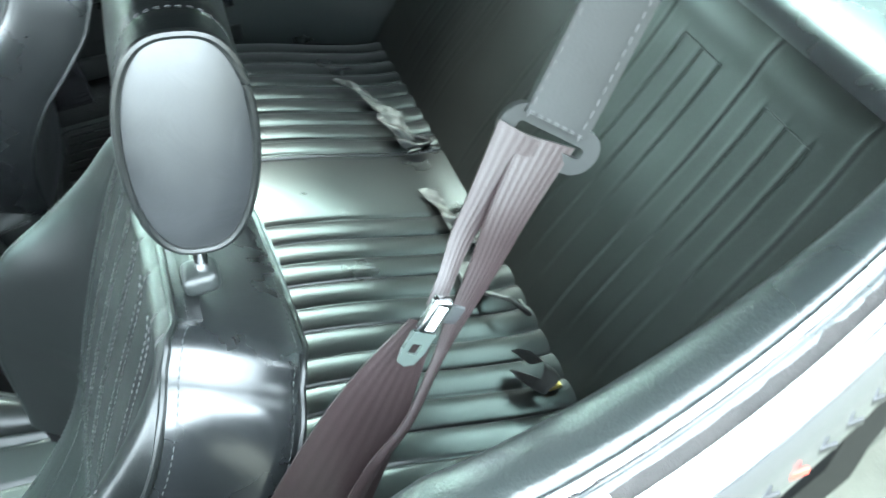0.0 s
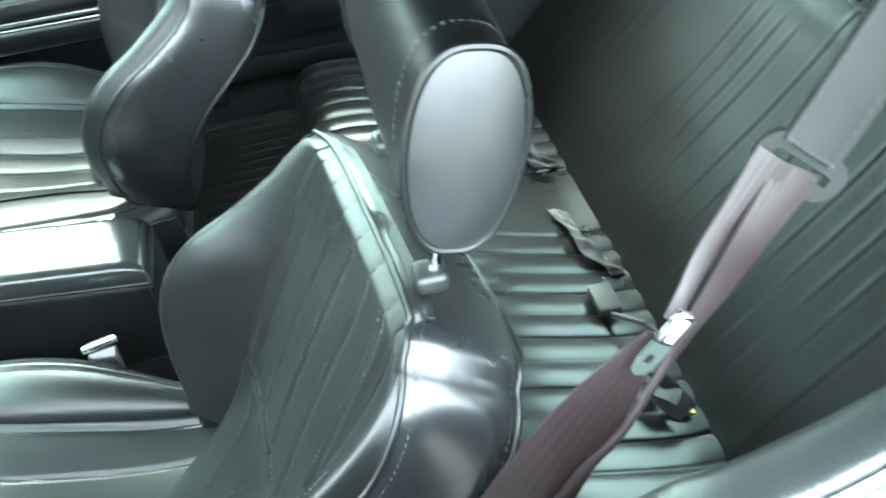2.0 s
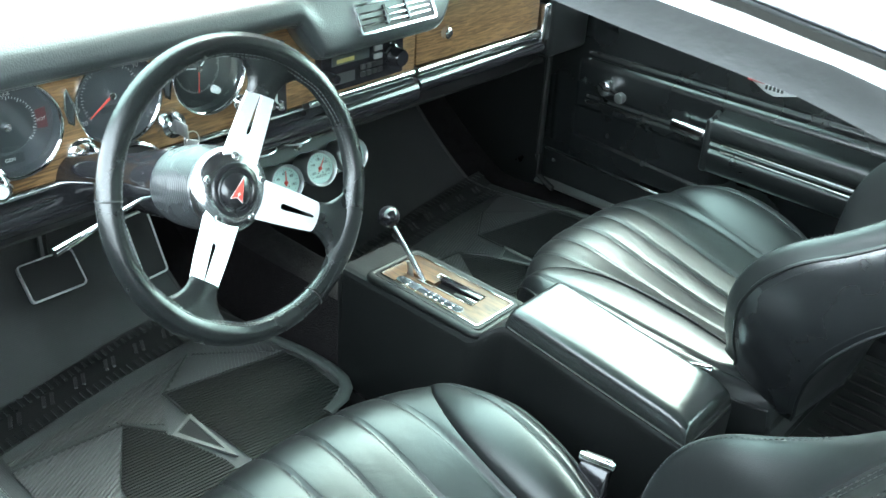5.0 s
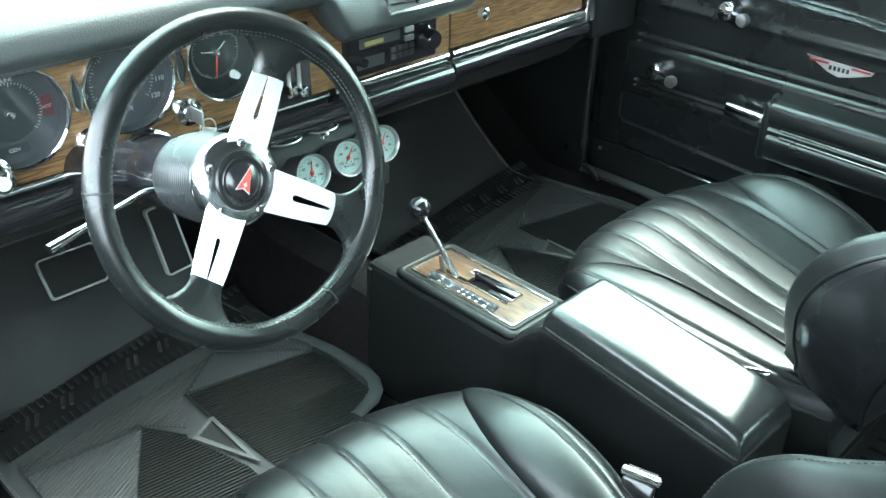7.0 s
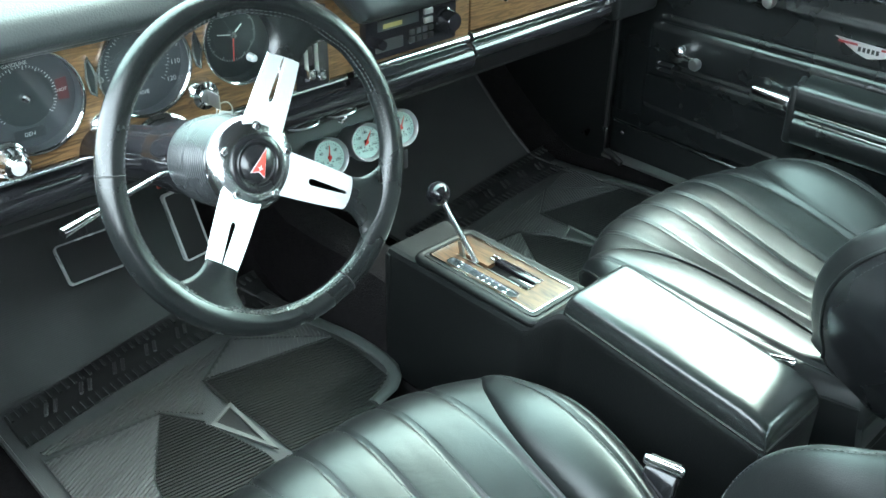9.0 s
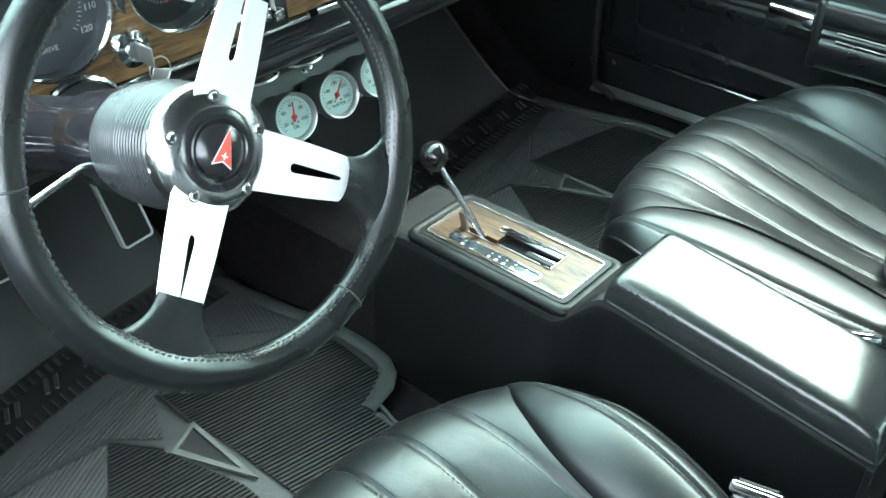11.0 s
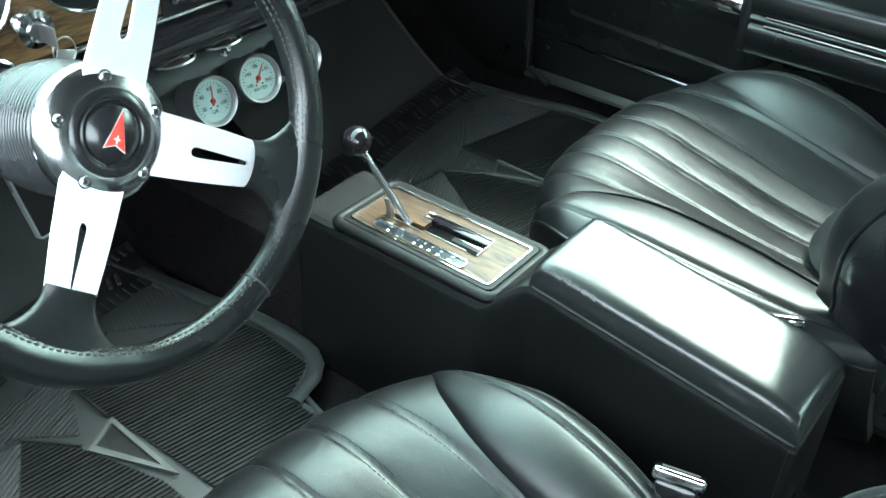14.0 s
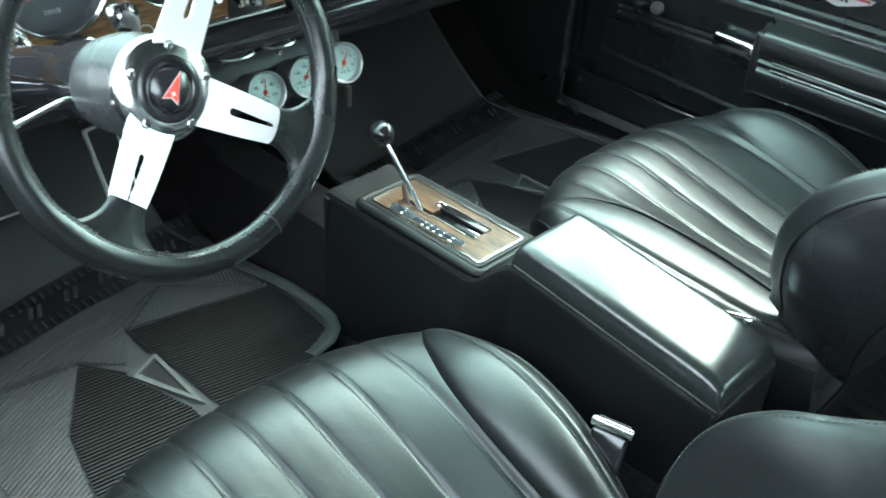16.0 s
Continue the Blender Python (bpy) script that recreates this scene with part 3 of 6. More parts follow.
def build_seat(name, label, cx, bx, dy, recline=26.0, out=-1, lift=0.0, skew=0.0, ahead=0.0, drop=0.0, wider=0.0):
    seat = thing(name, label, "car seat", "front seats", at=(cx, dy, lift))
    cushion = part("seat_cushion", slab(lambda u, v: seat_front(2 * u - 1, v), 0.03, 168, 56, (0, -0.3, -0.9)), LEATHER, seat, "pleated black leather cushion")
    for s in (-1, 1):
        grow, crown = (wider, 2 if wider else 1) if s == -out else (0.0, 0)
        part("bolster", slab(lambda u, v: seat_bolster(s, u, v, grow, crown), 0.03, 36, 56, (0, -0.3, -0.9)), LEATHER, seat, "plump leather side bolster")
        edge = [seat_bolster(s, 1, k / 60, grow, crown) for k in range(61)]
        part("piping", tube([p + Vector((0, 0, 0.001)) for p in edge], 0.0026, 8), LEATHER, seat)
        part("skirt", slab(lambda u, v: Vector(seat_bolster(s, 1, u, grow, crown)).lerp(Vector((s * (pick(HALF, u) * 0.93 + grow), seat_bolster(s, 1, u, grow, crown).y - 0.02, 0.30)), v) + Vector((s * 0.012 * math.sin(math.pi * v), 0, 0)), 0.02, 40, 8, (-s, 0, 0)), LEATHER, seat)
        seam = bmesh.new()
        for w in (0.625, 0.70):
            stitches([seat_bolster(s, w, 0.05 + 0.5 * k / 50, grow, crown) + Vector((0, 0, 0.0008)) for k in range(51)], bm=seam)
        part("stitching", seam, THREAD, cushion)
    seam = bmesh.new()
    for g in LINES:
        for d in (-0.0048, 0.0048):
            run = []
            for k in range(61):
                v = 0.05 + 0.75 * k / 60
                u = (pleat_x(g, v) + d) / min(pick(INNER, v), pick(HALF, v) * 0.985)
                if abs(u) < 0.93:
                    run.append(seat_front(u, v) + Vector((0, 0.0004, 0.0010)))
            stitches(run, bm=seam)
    part("stitching", seam, THREAD, cushion)
    part("seat_base", box((-0.18, 0.06, 0.285), (0.18, 0.50, 0.34), 0.01), MATTE, seat)
    # backrest, in its own leaning frame: x across, h up, q forward
    off = bx - cx
    lean = Matrix.Translation((off, 0.035 + ahead, 0.455 - drop)) @ Matrix.Rotation(radians(recline), 4, "X")
    wid = [0.190, 0.222, 0.246, 0.256, 0.256, 0.251, 0.244, 0.234, 0.205]
    mid = [0.150, 0.158, 0.163, 0.166, 0.168, 0.170, 0.171, 0.168, 0.152]
    top_h = 0.470
    wide_out = [0.190, 0.210, 0.224, 0.231, 0.233, 0.231, 0.226, 0.213, 0.176]
    fwd = [0.045, 0.075, 0.098, 0.102, 0.086, 0.052, 0.024, 0.008, -0.002]
    def mid_q(h):
        return 0.012 * math.sin(math.pi * h) - 0.008 * step(0.93, 1.0, h) ** 2
    def hgt(h):
        return top_h * h - 0.012 * step(0.9, 1.0, h)
    def sweep(v):
        """The foot of the backrest runs forward to meet the cushion."""
        k = max(0.0, 0.28 - v) / 0.28
        return k ** 1.5
    def front(u, v):
        xs = min(pick(mid, v), pick(wid, v) * 0.985)
        puff = min(1.0, min(abs(u - g) for g in GROOVES + (-1.02, 1.02)) / 0.055)
        arch = 0.25 + 0.12 * (1 - u * u)
        cross = min(1.0, abs(v - arch) / 0.010)
        q = mid_q(v) - 0.0045 * (1 - puff ** 0.6) * step(arch - 0.02, arch + 0.02, v) * (1 - 0.80 * step(0.88, 0.95, v)) - 0.004 * (1 - cross)
        q += 0.0015 * math.exp(-((v - 0.955) / 0.03) ** 2)
        return Vector((u * xs, hgt(v) * (1 + skew * u * xs) - 0.006 * abs(u) ** 4 * step(0.9, 1, v) - 0.05 * sweep(v) * (1 - abs(u) ** 3), q + 0.02 + 0.085 * sweep(v) * (1 - abs(u) ** 3)))
    def wing(s, w, v):
        a = front(s, v)
        x = abs(a.x) + (pick(wide_out if s == out else wid, v) - abs(a.x)) * w
        f = pick(fwd, v)
        q = a.z + (0.02 + f - a.z) * step(0, 0.8, w) + (0.010 * math.sin(math.pi * w) - 0.02 * step(0.80, 1.0, w) ** 2) * step(1.0, 0.70, v)
        q -= 0.005 * math.exp(-(w / 0.06) ** 2)
        return Vector((s * x, hgt(v) * (1 + skew * s * x) - 0.006 * step(0.9, 1, v) - 0.010 * w ** 2 * step(0.6, 1, v), q))
    def turned(f):
        return lambda u, v: (lambda p: lean @ Vector((p.x, p.z, p.y)))(f(u, v))
    def place(p):
        return lean @ Vector((p.x, p.z, p.y))
    # local frame: (x, forward, up)
    back = part("backrest", slab(turned(lambda u, v: front(2 * u - 1, v)), 0.02, 156, 70, (0, -0.9, -0.3)), LEATHER, seat, "fan-pleated black leather backrest")
    for s in (-1, 1):
        part("wing", slab(turned(lambda u, v: wing(s, u, v)), 0.003, 26, 60, (0, -0.9, -0.3)), LEATHER, seat, "leather side wing of the backrest")
    # side band round the outline, from front edge to back edge
    loop = [wing(-1, 1, k / 40) for k in range(41)] + [wing(-1, w, 1) for w in (0.8, 0.6, 0.4, 0.2)] + [front(2 * k / 20 - 1, 1.0) for k in range(0, 21)] + [wing(1, w, 1) for w in (0.2, 0.4, 0.6, 0.8)] + [wing(1, 1, 1 - k / 40) for k in range(41)]
    rear = []
    for p in loop:
        rear.append(Vector((p.x * 0.985, p.y * (0.985 - 0.035 * step(0.6, 1.0, p.y / top_h)), 0.62 * p.z - 0.092)))
    n = len(loop) - 1
    def band(u, v):
        i = u * n
        k = min(n - 1, int(i))
        t = i - k
        a, b = loop[k].lerp(loop[k + 1], t), rear[k].lerp(rear[k + 1], t)
        p = a.lerp(b, v)
        puffy = Vector((p.x * 0.5, (p.y - 0.25) * 1.0, 0))
        puffy = puffy.normalized() * 0.006 * (1 - (2 * v - 1) ** 4) if puffy.length > 1e-4 else Vector()
        return place(p + puffy)
    part("side_panel", slab(band, 0.004, 160, 16, (0, 0, -0.4)), SMOOTH, seat, "smooth leather side panel of the backrest")
    part("piping", tube([place(p) for p in loop], 0.0030, 8), LEATHER, seat)
    part("piping", tube([place(p) for p in rear], 0.0030, 8), LEATHER, seat)
    for u0 in ((0.236,) if out < 0 else ()):
        part("panel_seam", tube([Vector(band(u0 + 0.022 * k / 20, 0.03 + 0.94 * k / 20)) for k in range(21)], 0.0009, 6), MATTE, seat)
    def shell(u, v):
        k = v * 40
        a, b = rear[min(40, int(round(k)))], rear[n - min(40, int(round(k)))]
        p = a.lerp(b, u)
        return place(p - Vector((0, 0, 0.018 * math.sin(math.pi * u))))
    part("back_shell", slab(shell, 0.006, 20, 40, (0, 0.9, 0.3)), LEATHER, seat)
    seam = bmesh.new()
    for g in GROOVES:
        for d in (-0.038, 0.038):
            low = 0.275 + 0.12 * (1 - g * g)
            stitches([place(front(g + d, low + (0.935 - low) * k / 60) + Vector((0, 0, 0.0013))) for k in range(61)], 0.0065, 0.0006, bm=seam)
    for g in GROOVES:
        part("pleat_seam", tube([place(front(g, 0.40 + 0.57 * k / 30) + Vector((0, 0, 0.0002))) for k in range(31)], 0.0009, 6), MATTE, back)
    for dv in (-0.016, 0.016):
        stitches([place(front(2 * k / 60 - 1, 0.25 + dv + 0.12 * (1 - (2 * k / 60 - 1) ** 2)) + Vector((0, 0, 0.0012))) for k in range(61)], bm=seam)
    for s in (-1, 1):
        for g in (0.85, 0.55, 0.25):
            stitches([place(front(s * (g - 0.30 * k / 30), 0.23 + 0.12 * (1 - g * g) - 0.20 * k / 30) + Vector((0, 0, 0.0012))) for k in range(31)], bm=seam)
        stitches([place(wing(s, 0.70, 0.12 + 0.62 * k / 60) + Vector((0, 0, 0.0012))) for k in range(61)], bm=seam)
    part("stitching", seam, THREAD, back)
    seam = bmesh.new()
    for p0 in (0.10, 0.92):
        stitches([Vector(band(0.02 + 0.96 * k / 200, p0)) + Vector((-0.002 if k < 100 else 0.002, 0, 0.0015)) for k in range(201)], 0.006, 0.00045, bm=seam)
    part("stitching", seam, THREAD, back)
    # lever at the hip and recline hinge
    part("hinge_cover", box((off + 0.19, -0.04, 0.36), (off + 0.225, 0.10, 0.46), 0.01), PLASTIC, seat)
    return seat


def build_headrest(x0, x1, cy, cz, tilt, posts):
    """A long pillow with flat oval ends, on two bright posts."""
    rest = thing("headrest", "black leather roll headrest with piped oval ends on chrome posts", "headrest", at=((x0 + x1) / 2, cy, cz))
    L = (x1 - x0) / 2
    rot = Matrix.Rotation(radians(tilt), 4, "X")
    def oval(a, k=1.0):
        sy, sz = math.cos(a), math.sin(a)
        y = 0.0375 * abs(sy) ** 0.72 * (1 if sy > 0 else -1) * (1 - 0.10 * (sz < 0) * abs(sz))
        z = 0.073 * abs(sz) ** 0.85 * (1 if sz > 0 else -1)
        return Vector((0, y * k, z * k))
    def tubeface(u, v):
        a = 2 * math.pi * v
        p = oval(a, 1.0 + 0.05 * math.sin(math.pi * u) - 0.025 * math.exp(-((min(u, 1 - u) - 0.13) / 0.012) ** 2))
        return rot @ (p + Vector((-L + 2 * L * u, 0, 0)))
    part("roll", grid(tubeface, 60, 64), LEATHER, rest)
    for s in (-1, 1):
        def cap(u, v):
            a = 2 * math.pi * v
            return rot @ (oval(a, u) + Vector((s * (L + 0.012 * (1 - u ** 2.5)), 0, 0)))
        part("end_panel", grid(cap, 14, 64), ENDLEATHER, rest, "smooth oval leather end panel")
        part("piping", tube([rot @ (oval(2 * math.pi * k / 72, 1.02) + Vector((s * L, 0, 0))) for k in range(72)], 0.0030, 8, closed=True), LEATHER, rest, "leather piping with worn pale edge")
        part("post", tube([(posts[0] - (x0 + x1) / 2 if s < 0 else posts[1] - (x0 + x1) / 2, 0.026, -0.132), (posts[0] - (x0 + x1) / 2 if s < 0 else posts[1] - (x0 + x1) / 2, 0.008, -0.05)], 0.005, 12), CHROME, rest, "chrome post")
        e = posts[0] - (x0 + x1) / 2 if s < 0 else posts[1] - (x0 + x1) / 2
        part("collar", box((e - 0.013, 0.014, -0.140), (e + 0.013, 0.040, -0.122), 0.006, 3), PADDED, rest, "square black plastic post collar")
    seam = bmesh.new()
    for s in (-1, 1):
        for w in (0.125, 0.135):
            u = w if s < 0 else 1 - w
            stitches([Vector(tubeface(u, k / 100)) * 1.0 for k in range(101)], 0.006, 0.0005, bm=seam)
    part("stitching", seam, THREAD, rest)
    return rest


# ---- rear bench ----
def rear_channel(x):
    """How deep the cushion's pleat is at x: 0 on a crown, 1 in a channel."""
    if 0.045 < x < 0.225:
        return max(math.exp(-((x - 0.045) / 0.006) ** 2), math.exp(-((x - 0.225) / 0.006) ** 2))
    base = 0.045 if x <= 0.045 else 0.225
    t = ((x - base) / 0.047) % 1.0
    return math.exp(-(min(t, 1 - t) / 0.045) ** 2)


def build_rear_bench():
    bench = thing("rear_bench", "black pleated vinyl rear bench seat", "rear seat")
    prof = [(-0.555, 0.315), (-0.50, 0.322), (-0.42, 0.345), (-0.32, 0.378), (-0.22, 0.402), (-0.15, 0.405), (-0.112, 0.385), (-0.100, 0.345), (-0.105, 0.28)]
    def cush(u, v):
        x = -0.64 + 1.28 * u
        p = curve_at([(0, *q) for q in prof], v)
        c = rear_channel(x)
        n = Vector((0, 0.2 + 0.7 * step(0.7, 0.95, v), 1 - 0.9 * step(0.7, 0.95, v))).normalized()
        t = ((x - 0.045) / 0.047) % 1.0
        crown = 0.0055 * math.sin(math.pi * t) ** 0.5 if not 0.045 < x < 0.225 else 0.006 * math.sin(math.pi * (x - 0.045) / 0.18) ** 0.5
        return Vector((x, p.y + 0.006 * noise.noise((x * 3, 0, 0)), p.z + 0.012 * math.sin(math.pi * u))) + n * (crown - 0.0012 * c)
    part("seat_cushion", slab(cush, 0.05, 640, 40, (0, 0, -1)), VINYL, bench, "glossy black vinyl cushion in fore-and-aft pleats")
    bp = [(-0.530, 0.30), (-0.60, 0.385), (-0.69, 0.475), (-0.775, 0.562), (-0.838, 0.638), (-0.868, 0.682), (-0.900, 0.709), (-0.955, 0.717), (-1.04, 0.710)]
    marks = ((-0.375, -0.285), (-0.180, -0.090))
    long_lines = (-0.43, -0.24, -0.04)
    short_lines = (-0.375, -0.33, -0.285, -0.180, -0.135, -0.090, 0.030, 0.067, 0.107, 0.146, 0.318, 0.358, 0.398, 0.440, 0.485, 0.525)
    def back(u, v):
        p = curve_at([(0, *q) for q in bp], v)
        x = max(-0.66 + 1.32 * u, sill_x(p.y) + 0.040)
        n = Vector((0, 0.70, 0.71))
        d = 0.0
        for c in long_lines:
            d += (0.4 * math.exp(-((x - c) / 0.003) ** 2) - 0.6 * math.exp(-((x - c - 0.006) / 0.0045) ** 2)) * step(0.86, 0.70, v)
        for c in short_lines:
            d += (0.4 * math.exp(-((x - c) / 0.003) ** 2) - 0.6 * math.exp(-((x - c - 0.006) / 0.0045) ** 2)) * step(0.53, 0.50, v) * step(0.02, 0.2, v)
        return Vector((x, p.y, p.z)) + n * (0.006 * math.sin(math.pi * min(1, v / 0.7)) - 0.0011 * d)
    part("top_roll", slab(lambda u, v: back(u, 0.70 + 0.30 * v), 0.03, 60, 24, (0, -0.7, -0.7)), SMOOTH, bench, "smooth rolled top edge")
    seatback = part("backrest", slab(lambda u, v: back(u, 0.70 * v), 0.05, 620, 40, (0, -0.7, -0.7)), SEATBACK, bench, "black vinyl seat back with pressed pleats")
    for a, b in marks:
        t = bmesh.new()
        n = Vector((0, 0.70, 0.71)) * 0.002
        for k in range(3):
            x = a + (b - a) * k / 2
            tube([Vector(back((x + 0.66) / 1.32, 0.26 + 0.25 * q / 14)) + n for q in range(15)], [0.0003] * 8 + [0.0004, 0.0006, 0.0007, 0.0008, 0.0009, 0.0009, 0.0009], 6, bm=t)
        tube([Vector(back((a + (b - a) * q / 8 + 0.66) / 1.32, 0.51)) + n for q in range(9)], 0.0009, 6, bm=t)
        part("pressed_welt", t, SEATBACK, seatback, "raised welts closed by a cross bar")
    shelf = thing("parcel_shelf", "black vinyl parcel shelf below the rear window", "parcel shelf", kind="structure")
    part("board", slab(lambda u, v: (-0.68 + 1.36 * u, -1.04 - 0.74 * v, 0.706 + 0.08 * v), 0.02, 12, 6), LID, shelf)
    part("front_edge", tube([(-0.68, -1.040, 0.703), (0.0, -1.044, 0.706), (0.68, -1.040, 0.703)], 0.007, 8), MATTE, shelf, "dull black front edge")


def build_rear_straps():
    """Lap belts lying where the rear cushion meets its back."""
    sets = [
        ("folded", [(-0.30, -0.50, 0.352), (-0.325, -0.515, 0.375), (-0.355, -0.525, 0.372), (-0.36, -0.505, 0.352), (-0.33, -0.49, 0.346), (-0.345, -0.525, 0.338)], True),
        ("lying", [(0.10, -0.492, 0.344), (0.045, -0.500, 0.346), (0.0, -0.505, 0.352), (-0.03, -0.515, 0.342), (-0.06, -0.535, 0.338)], False),
        ("lying", [(0.46, -0.43, 0.362), (0.42, -0.45, 0.366), (0.37, -0.475, 0.352), (0.32, -0.49, 0.358), (0.27, -0.50, 0.346), (0.24, -0.525, 0.338)], False),
        ("lying", [(0.30, -0.475, 0.372), (0.25, -0.485, 0.366), (0.215, -0.50, 0.350)], False),
    ]
    for kind, pts, fold in sets:
        b = thing("lap_belt", "crumpled grey lap belt on the rear seat", "seat belt", "rear lap belts", at=pts[0])
        o = Vector(pts[0])
        side = (0.1, 0.9, 0.30) if not fold else (0.5, 0.6, 0.6)
        def cloth(u, v):
            c = curve_at([Vector(p) - o for p in pts], u)
            w = Vector(side).normalized() * 0.034 * (v - 0.5) * (0.85 + 0.25 * math.sin(9 * u + pts[0][0] * 20))
            k = o + c
            return c + w + Vector((0, 0.3, 1)) * (0.006 * noise.noise((k.x * 60, v * 2, 3)) + 0.004 * math.sin(14 * u + 3 * v) + 0.006)
        part("strap", slab(cloth, 0.0018, 50, 8, (0, -0.3, -0.9)), STRAP, b)
        e = Vector(pts[-1]) - o
        part("anchor", box((-0.008, -0.012, -0.003), (0.008, 0.012, 0.003), 0.002, m=Matrix.Translation(e)), BRASS if fold else GUIDE, b, "metal anchor tip")
    lp = thing("belt_buckle", "black plastic buckle and cord on the rear seat", "buckle", at=(-0.13, -0.49, 0.355))
    part("buckle_body", box((-0.03, -0.018, -0.008), (0.03, 0.018, 0.010), 0.005), MATTE, lp)
    part("cord", tube([(-0.03, -0.0, 0.0), (-0.08, -0.03, 0.02), (-0.10, -0.05, 0.0), (-0.06, -0.05, -0.012)], 0.004, 6), STRAP, lp)


# ---- front seat belt ----
def webbing(points, width, side, ribs=7, n=60):
    """A woven strap with fine lengthwise ribs."""
    sv = Vector(side).normalized()
    def f(u, v):
        p = curve_at(points, v)
        d = curve_at(points, min(1, v + 0.01)) - curve_at(points, max(0, v - 0.01))
        q = d.cross(sv).normalized()
        w = pick(width, v)
        return p + sv * w * (u - 0.5) + q * (0.00010 * math.cos(2 * math.pi * ribs * u) + 0.0015 * math.sin(math.pi * u))
    return slab(f, 0.0016, ribs * 8, n, -Vector(points[0]).cross(sv).normalized() * 0 + (Vector(points[-1]) - Vector(points[0])).cross(sv).normalized() * -1)



def build_front_belt():
    belt = thing("seat_belt", "maroon shoulder belt hanging from a grey sleeve through a steel guide", "seat belt")
    line = [(-0.615, -0.56, 1.185), (-0.628, -0.50, 1.105), (-0.640, -0.445, 1.025), (-0.645, -0.424, 0.996)]
    wide = Vector((-0.15, -0.75, -0.62)).normalized()
    out = Vector((-0.0046, 0.002, 0.003))
    part("sleeve", ribbon(line, 0.046, 0.006, tuple(wide), 30), SLEEVE, belt, "stiff stitched grey vinyl sleeve")
    seam = bmesh.new()
    for k in (-0.019, 0.019):
        stitches([curve_at(line, q / 50) + wide * k + out for q in range(50)], 0.008, 0.0008, bm=seam)
    for k in range(2):
        stitches([curve_at(line, 0.985 - 0.02 * k) + wide * (-0.019 + 0.038 * q / 10) + out for q in range(11)], 0.006, 0.0008, bm=seam)
    part("stitching", seam, MATTE, belt)
    c = Vector((-0.6465, -0.420, 0.987))
    along = Vector((-0.02, 0.55, -0.65)).normalized()
    gm = Matrix.Identity(4)
    for i, col in enumerate((wide, along, wide.cross(along), c)):
        for j in range(3):
            gm[j][i] = col[j]
    g = frame_strip(rounded(-0.036, -0.016, 0.036, 0.016, 0.0155), rounded(-0.025, -0.004, 0.025, 0.004, 0.003), 0.005, gm)
    part("guide", g, GUIDE, belt, "dark oval steel belt guide")
    side = (0.0, -0.83, -0.56)
    front = [(-0.646, -0.420, 0.986), (-0.660, -0.387, 0.952), (-0.663, -0.365, 0.914), (-0.668, -0.338, 0.875), (-0.674, -0.322, 0.852), (-0.683, -0.294, 0.812), (-0.687, -0.264, 0.782), (-0.690, -0.236, 0.742), (-0.694, -0.18, 0.655), (-0.70, -0.09, 0.50)]
    part("webbing", webbing(front, [0.040, 0.030, 0.022, 0.014, 0.008, 0.008, 0.011, 0.013, 0.014, 0.014], side), BELT, belt, "maroon webbing twisting down from the guide")
    rear = [(-0.646, -0.402, 1.000), (-0.652, -0.374, 0.964), (-0.656, -0.355, 0.939), (-0.664, -0.340, 0.917), (-0.672, -0.328, 0.903)]
    part("webbing", webbing(rear, [0.030, 0.020, 0.015, 0.012, 0.012], (-0.25, -0.72, -0.60), 5), BELT, belt, "doubled maroon webbing behind")
    fold = [(-0.673, -0.320, 0.895), (-0.675, -0.292, 0.860), (-0.677, -0.266, 0.822), (-0.680, -0.236, 0.777), (-0.684, -0.207, 0.733), (-0.69, -0.15, 0.643), (-0.695, -0.07, 0.513)]
    part("webbing", webbing(fold, [0.020, 0.044, 0.062, 0.074, 0.080, 0.082, 0.084], side), BELT, belt, "wide lower fold of maroon webbing")
    tg = thing("belt_tongue", "chrome belt tongue with a slotted steel plate clipped on the webbing", "belt tongue", at=(-0.684, -0.325, 0.910))
    d = Vector((0.0, 0.588, -0.809))
    tm = Matrix.Identity(4)
    for i, col in enumerate((Vector((0.0, -0.809, -0.588)), d, Vector((-1.0, 0.0, 0.0)))):
        for j in range(3):
            tm[j][i] = col[j]
    grip = part("grip", box((-0.0065, -0.014, -0.004), (0.0065, 0.014, 0.004), 0.0025, 3, m=tm), CHROME, tg, "bright rectangular grip")
    part("grip_groove", box((-0.0030, -0.010, 0.0040), (0.0030, 0.010, 0.0046), m=tm), PALE_GLEAM, grip)
    plate = frame_strip([(-0.0085, 0.014), (0.0085, 0.014), (0.0085, 0.030), (0.006, 0.041), (0.0, 0.044), (-0.006, 0.041), (-0.0085, 0.030)], [(-0.0035, 0.024), (0.0035, 0.024), (0.0035, 0.028), (0.0035, 0.033), (0.0, 0.0335), (-0.0035, 0.033), (-0.0035, 0.028)], 0.0022, tm)
    part("plate", plate, PLATE, tg, "slotted steel plate", False)
    part("clip", box((0.012, -0.008, -0.003), (0.028, 0.008, 0.001), 0.002, m=tm @ Matrix.Translation((0.004, 0.010, -0.016))), CLEAR_GREY, tg, "smoky plastic keeper")


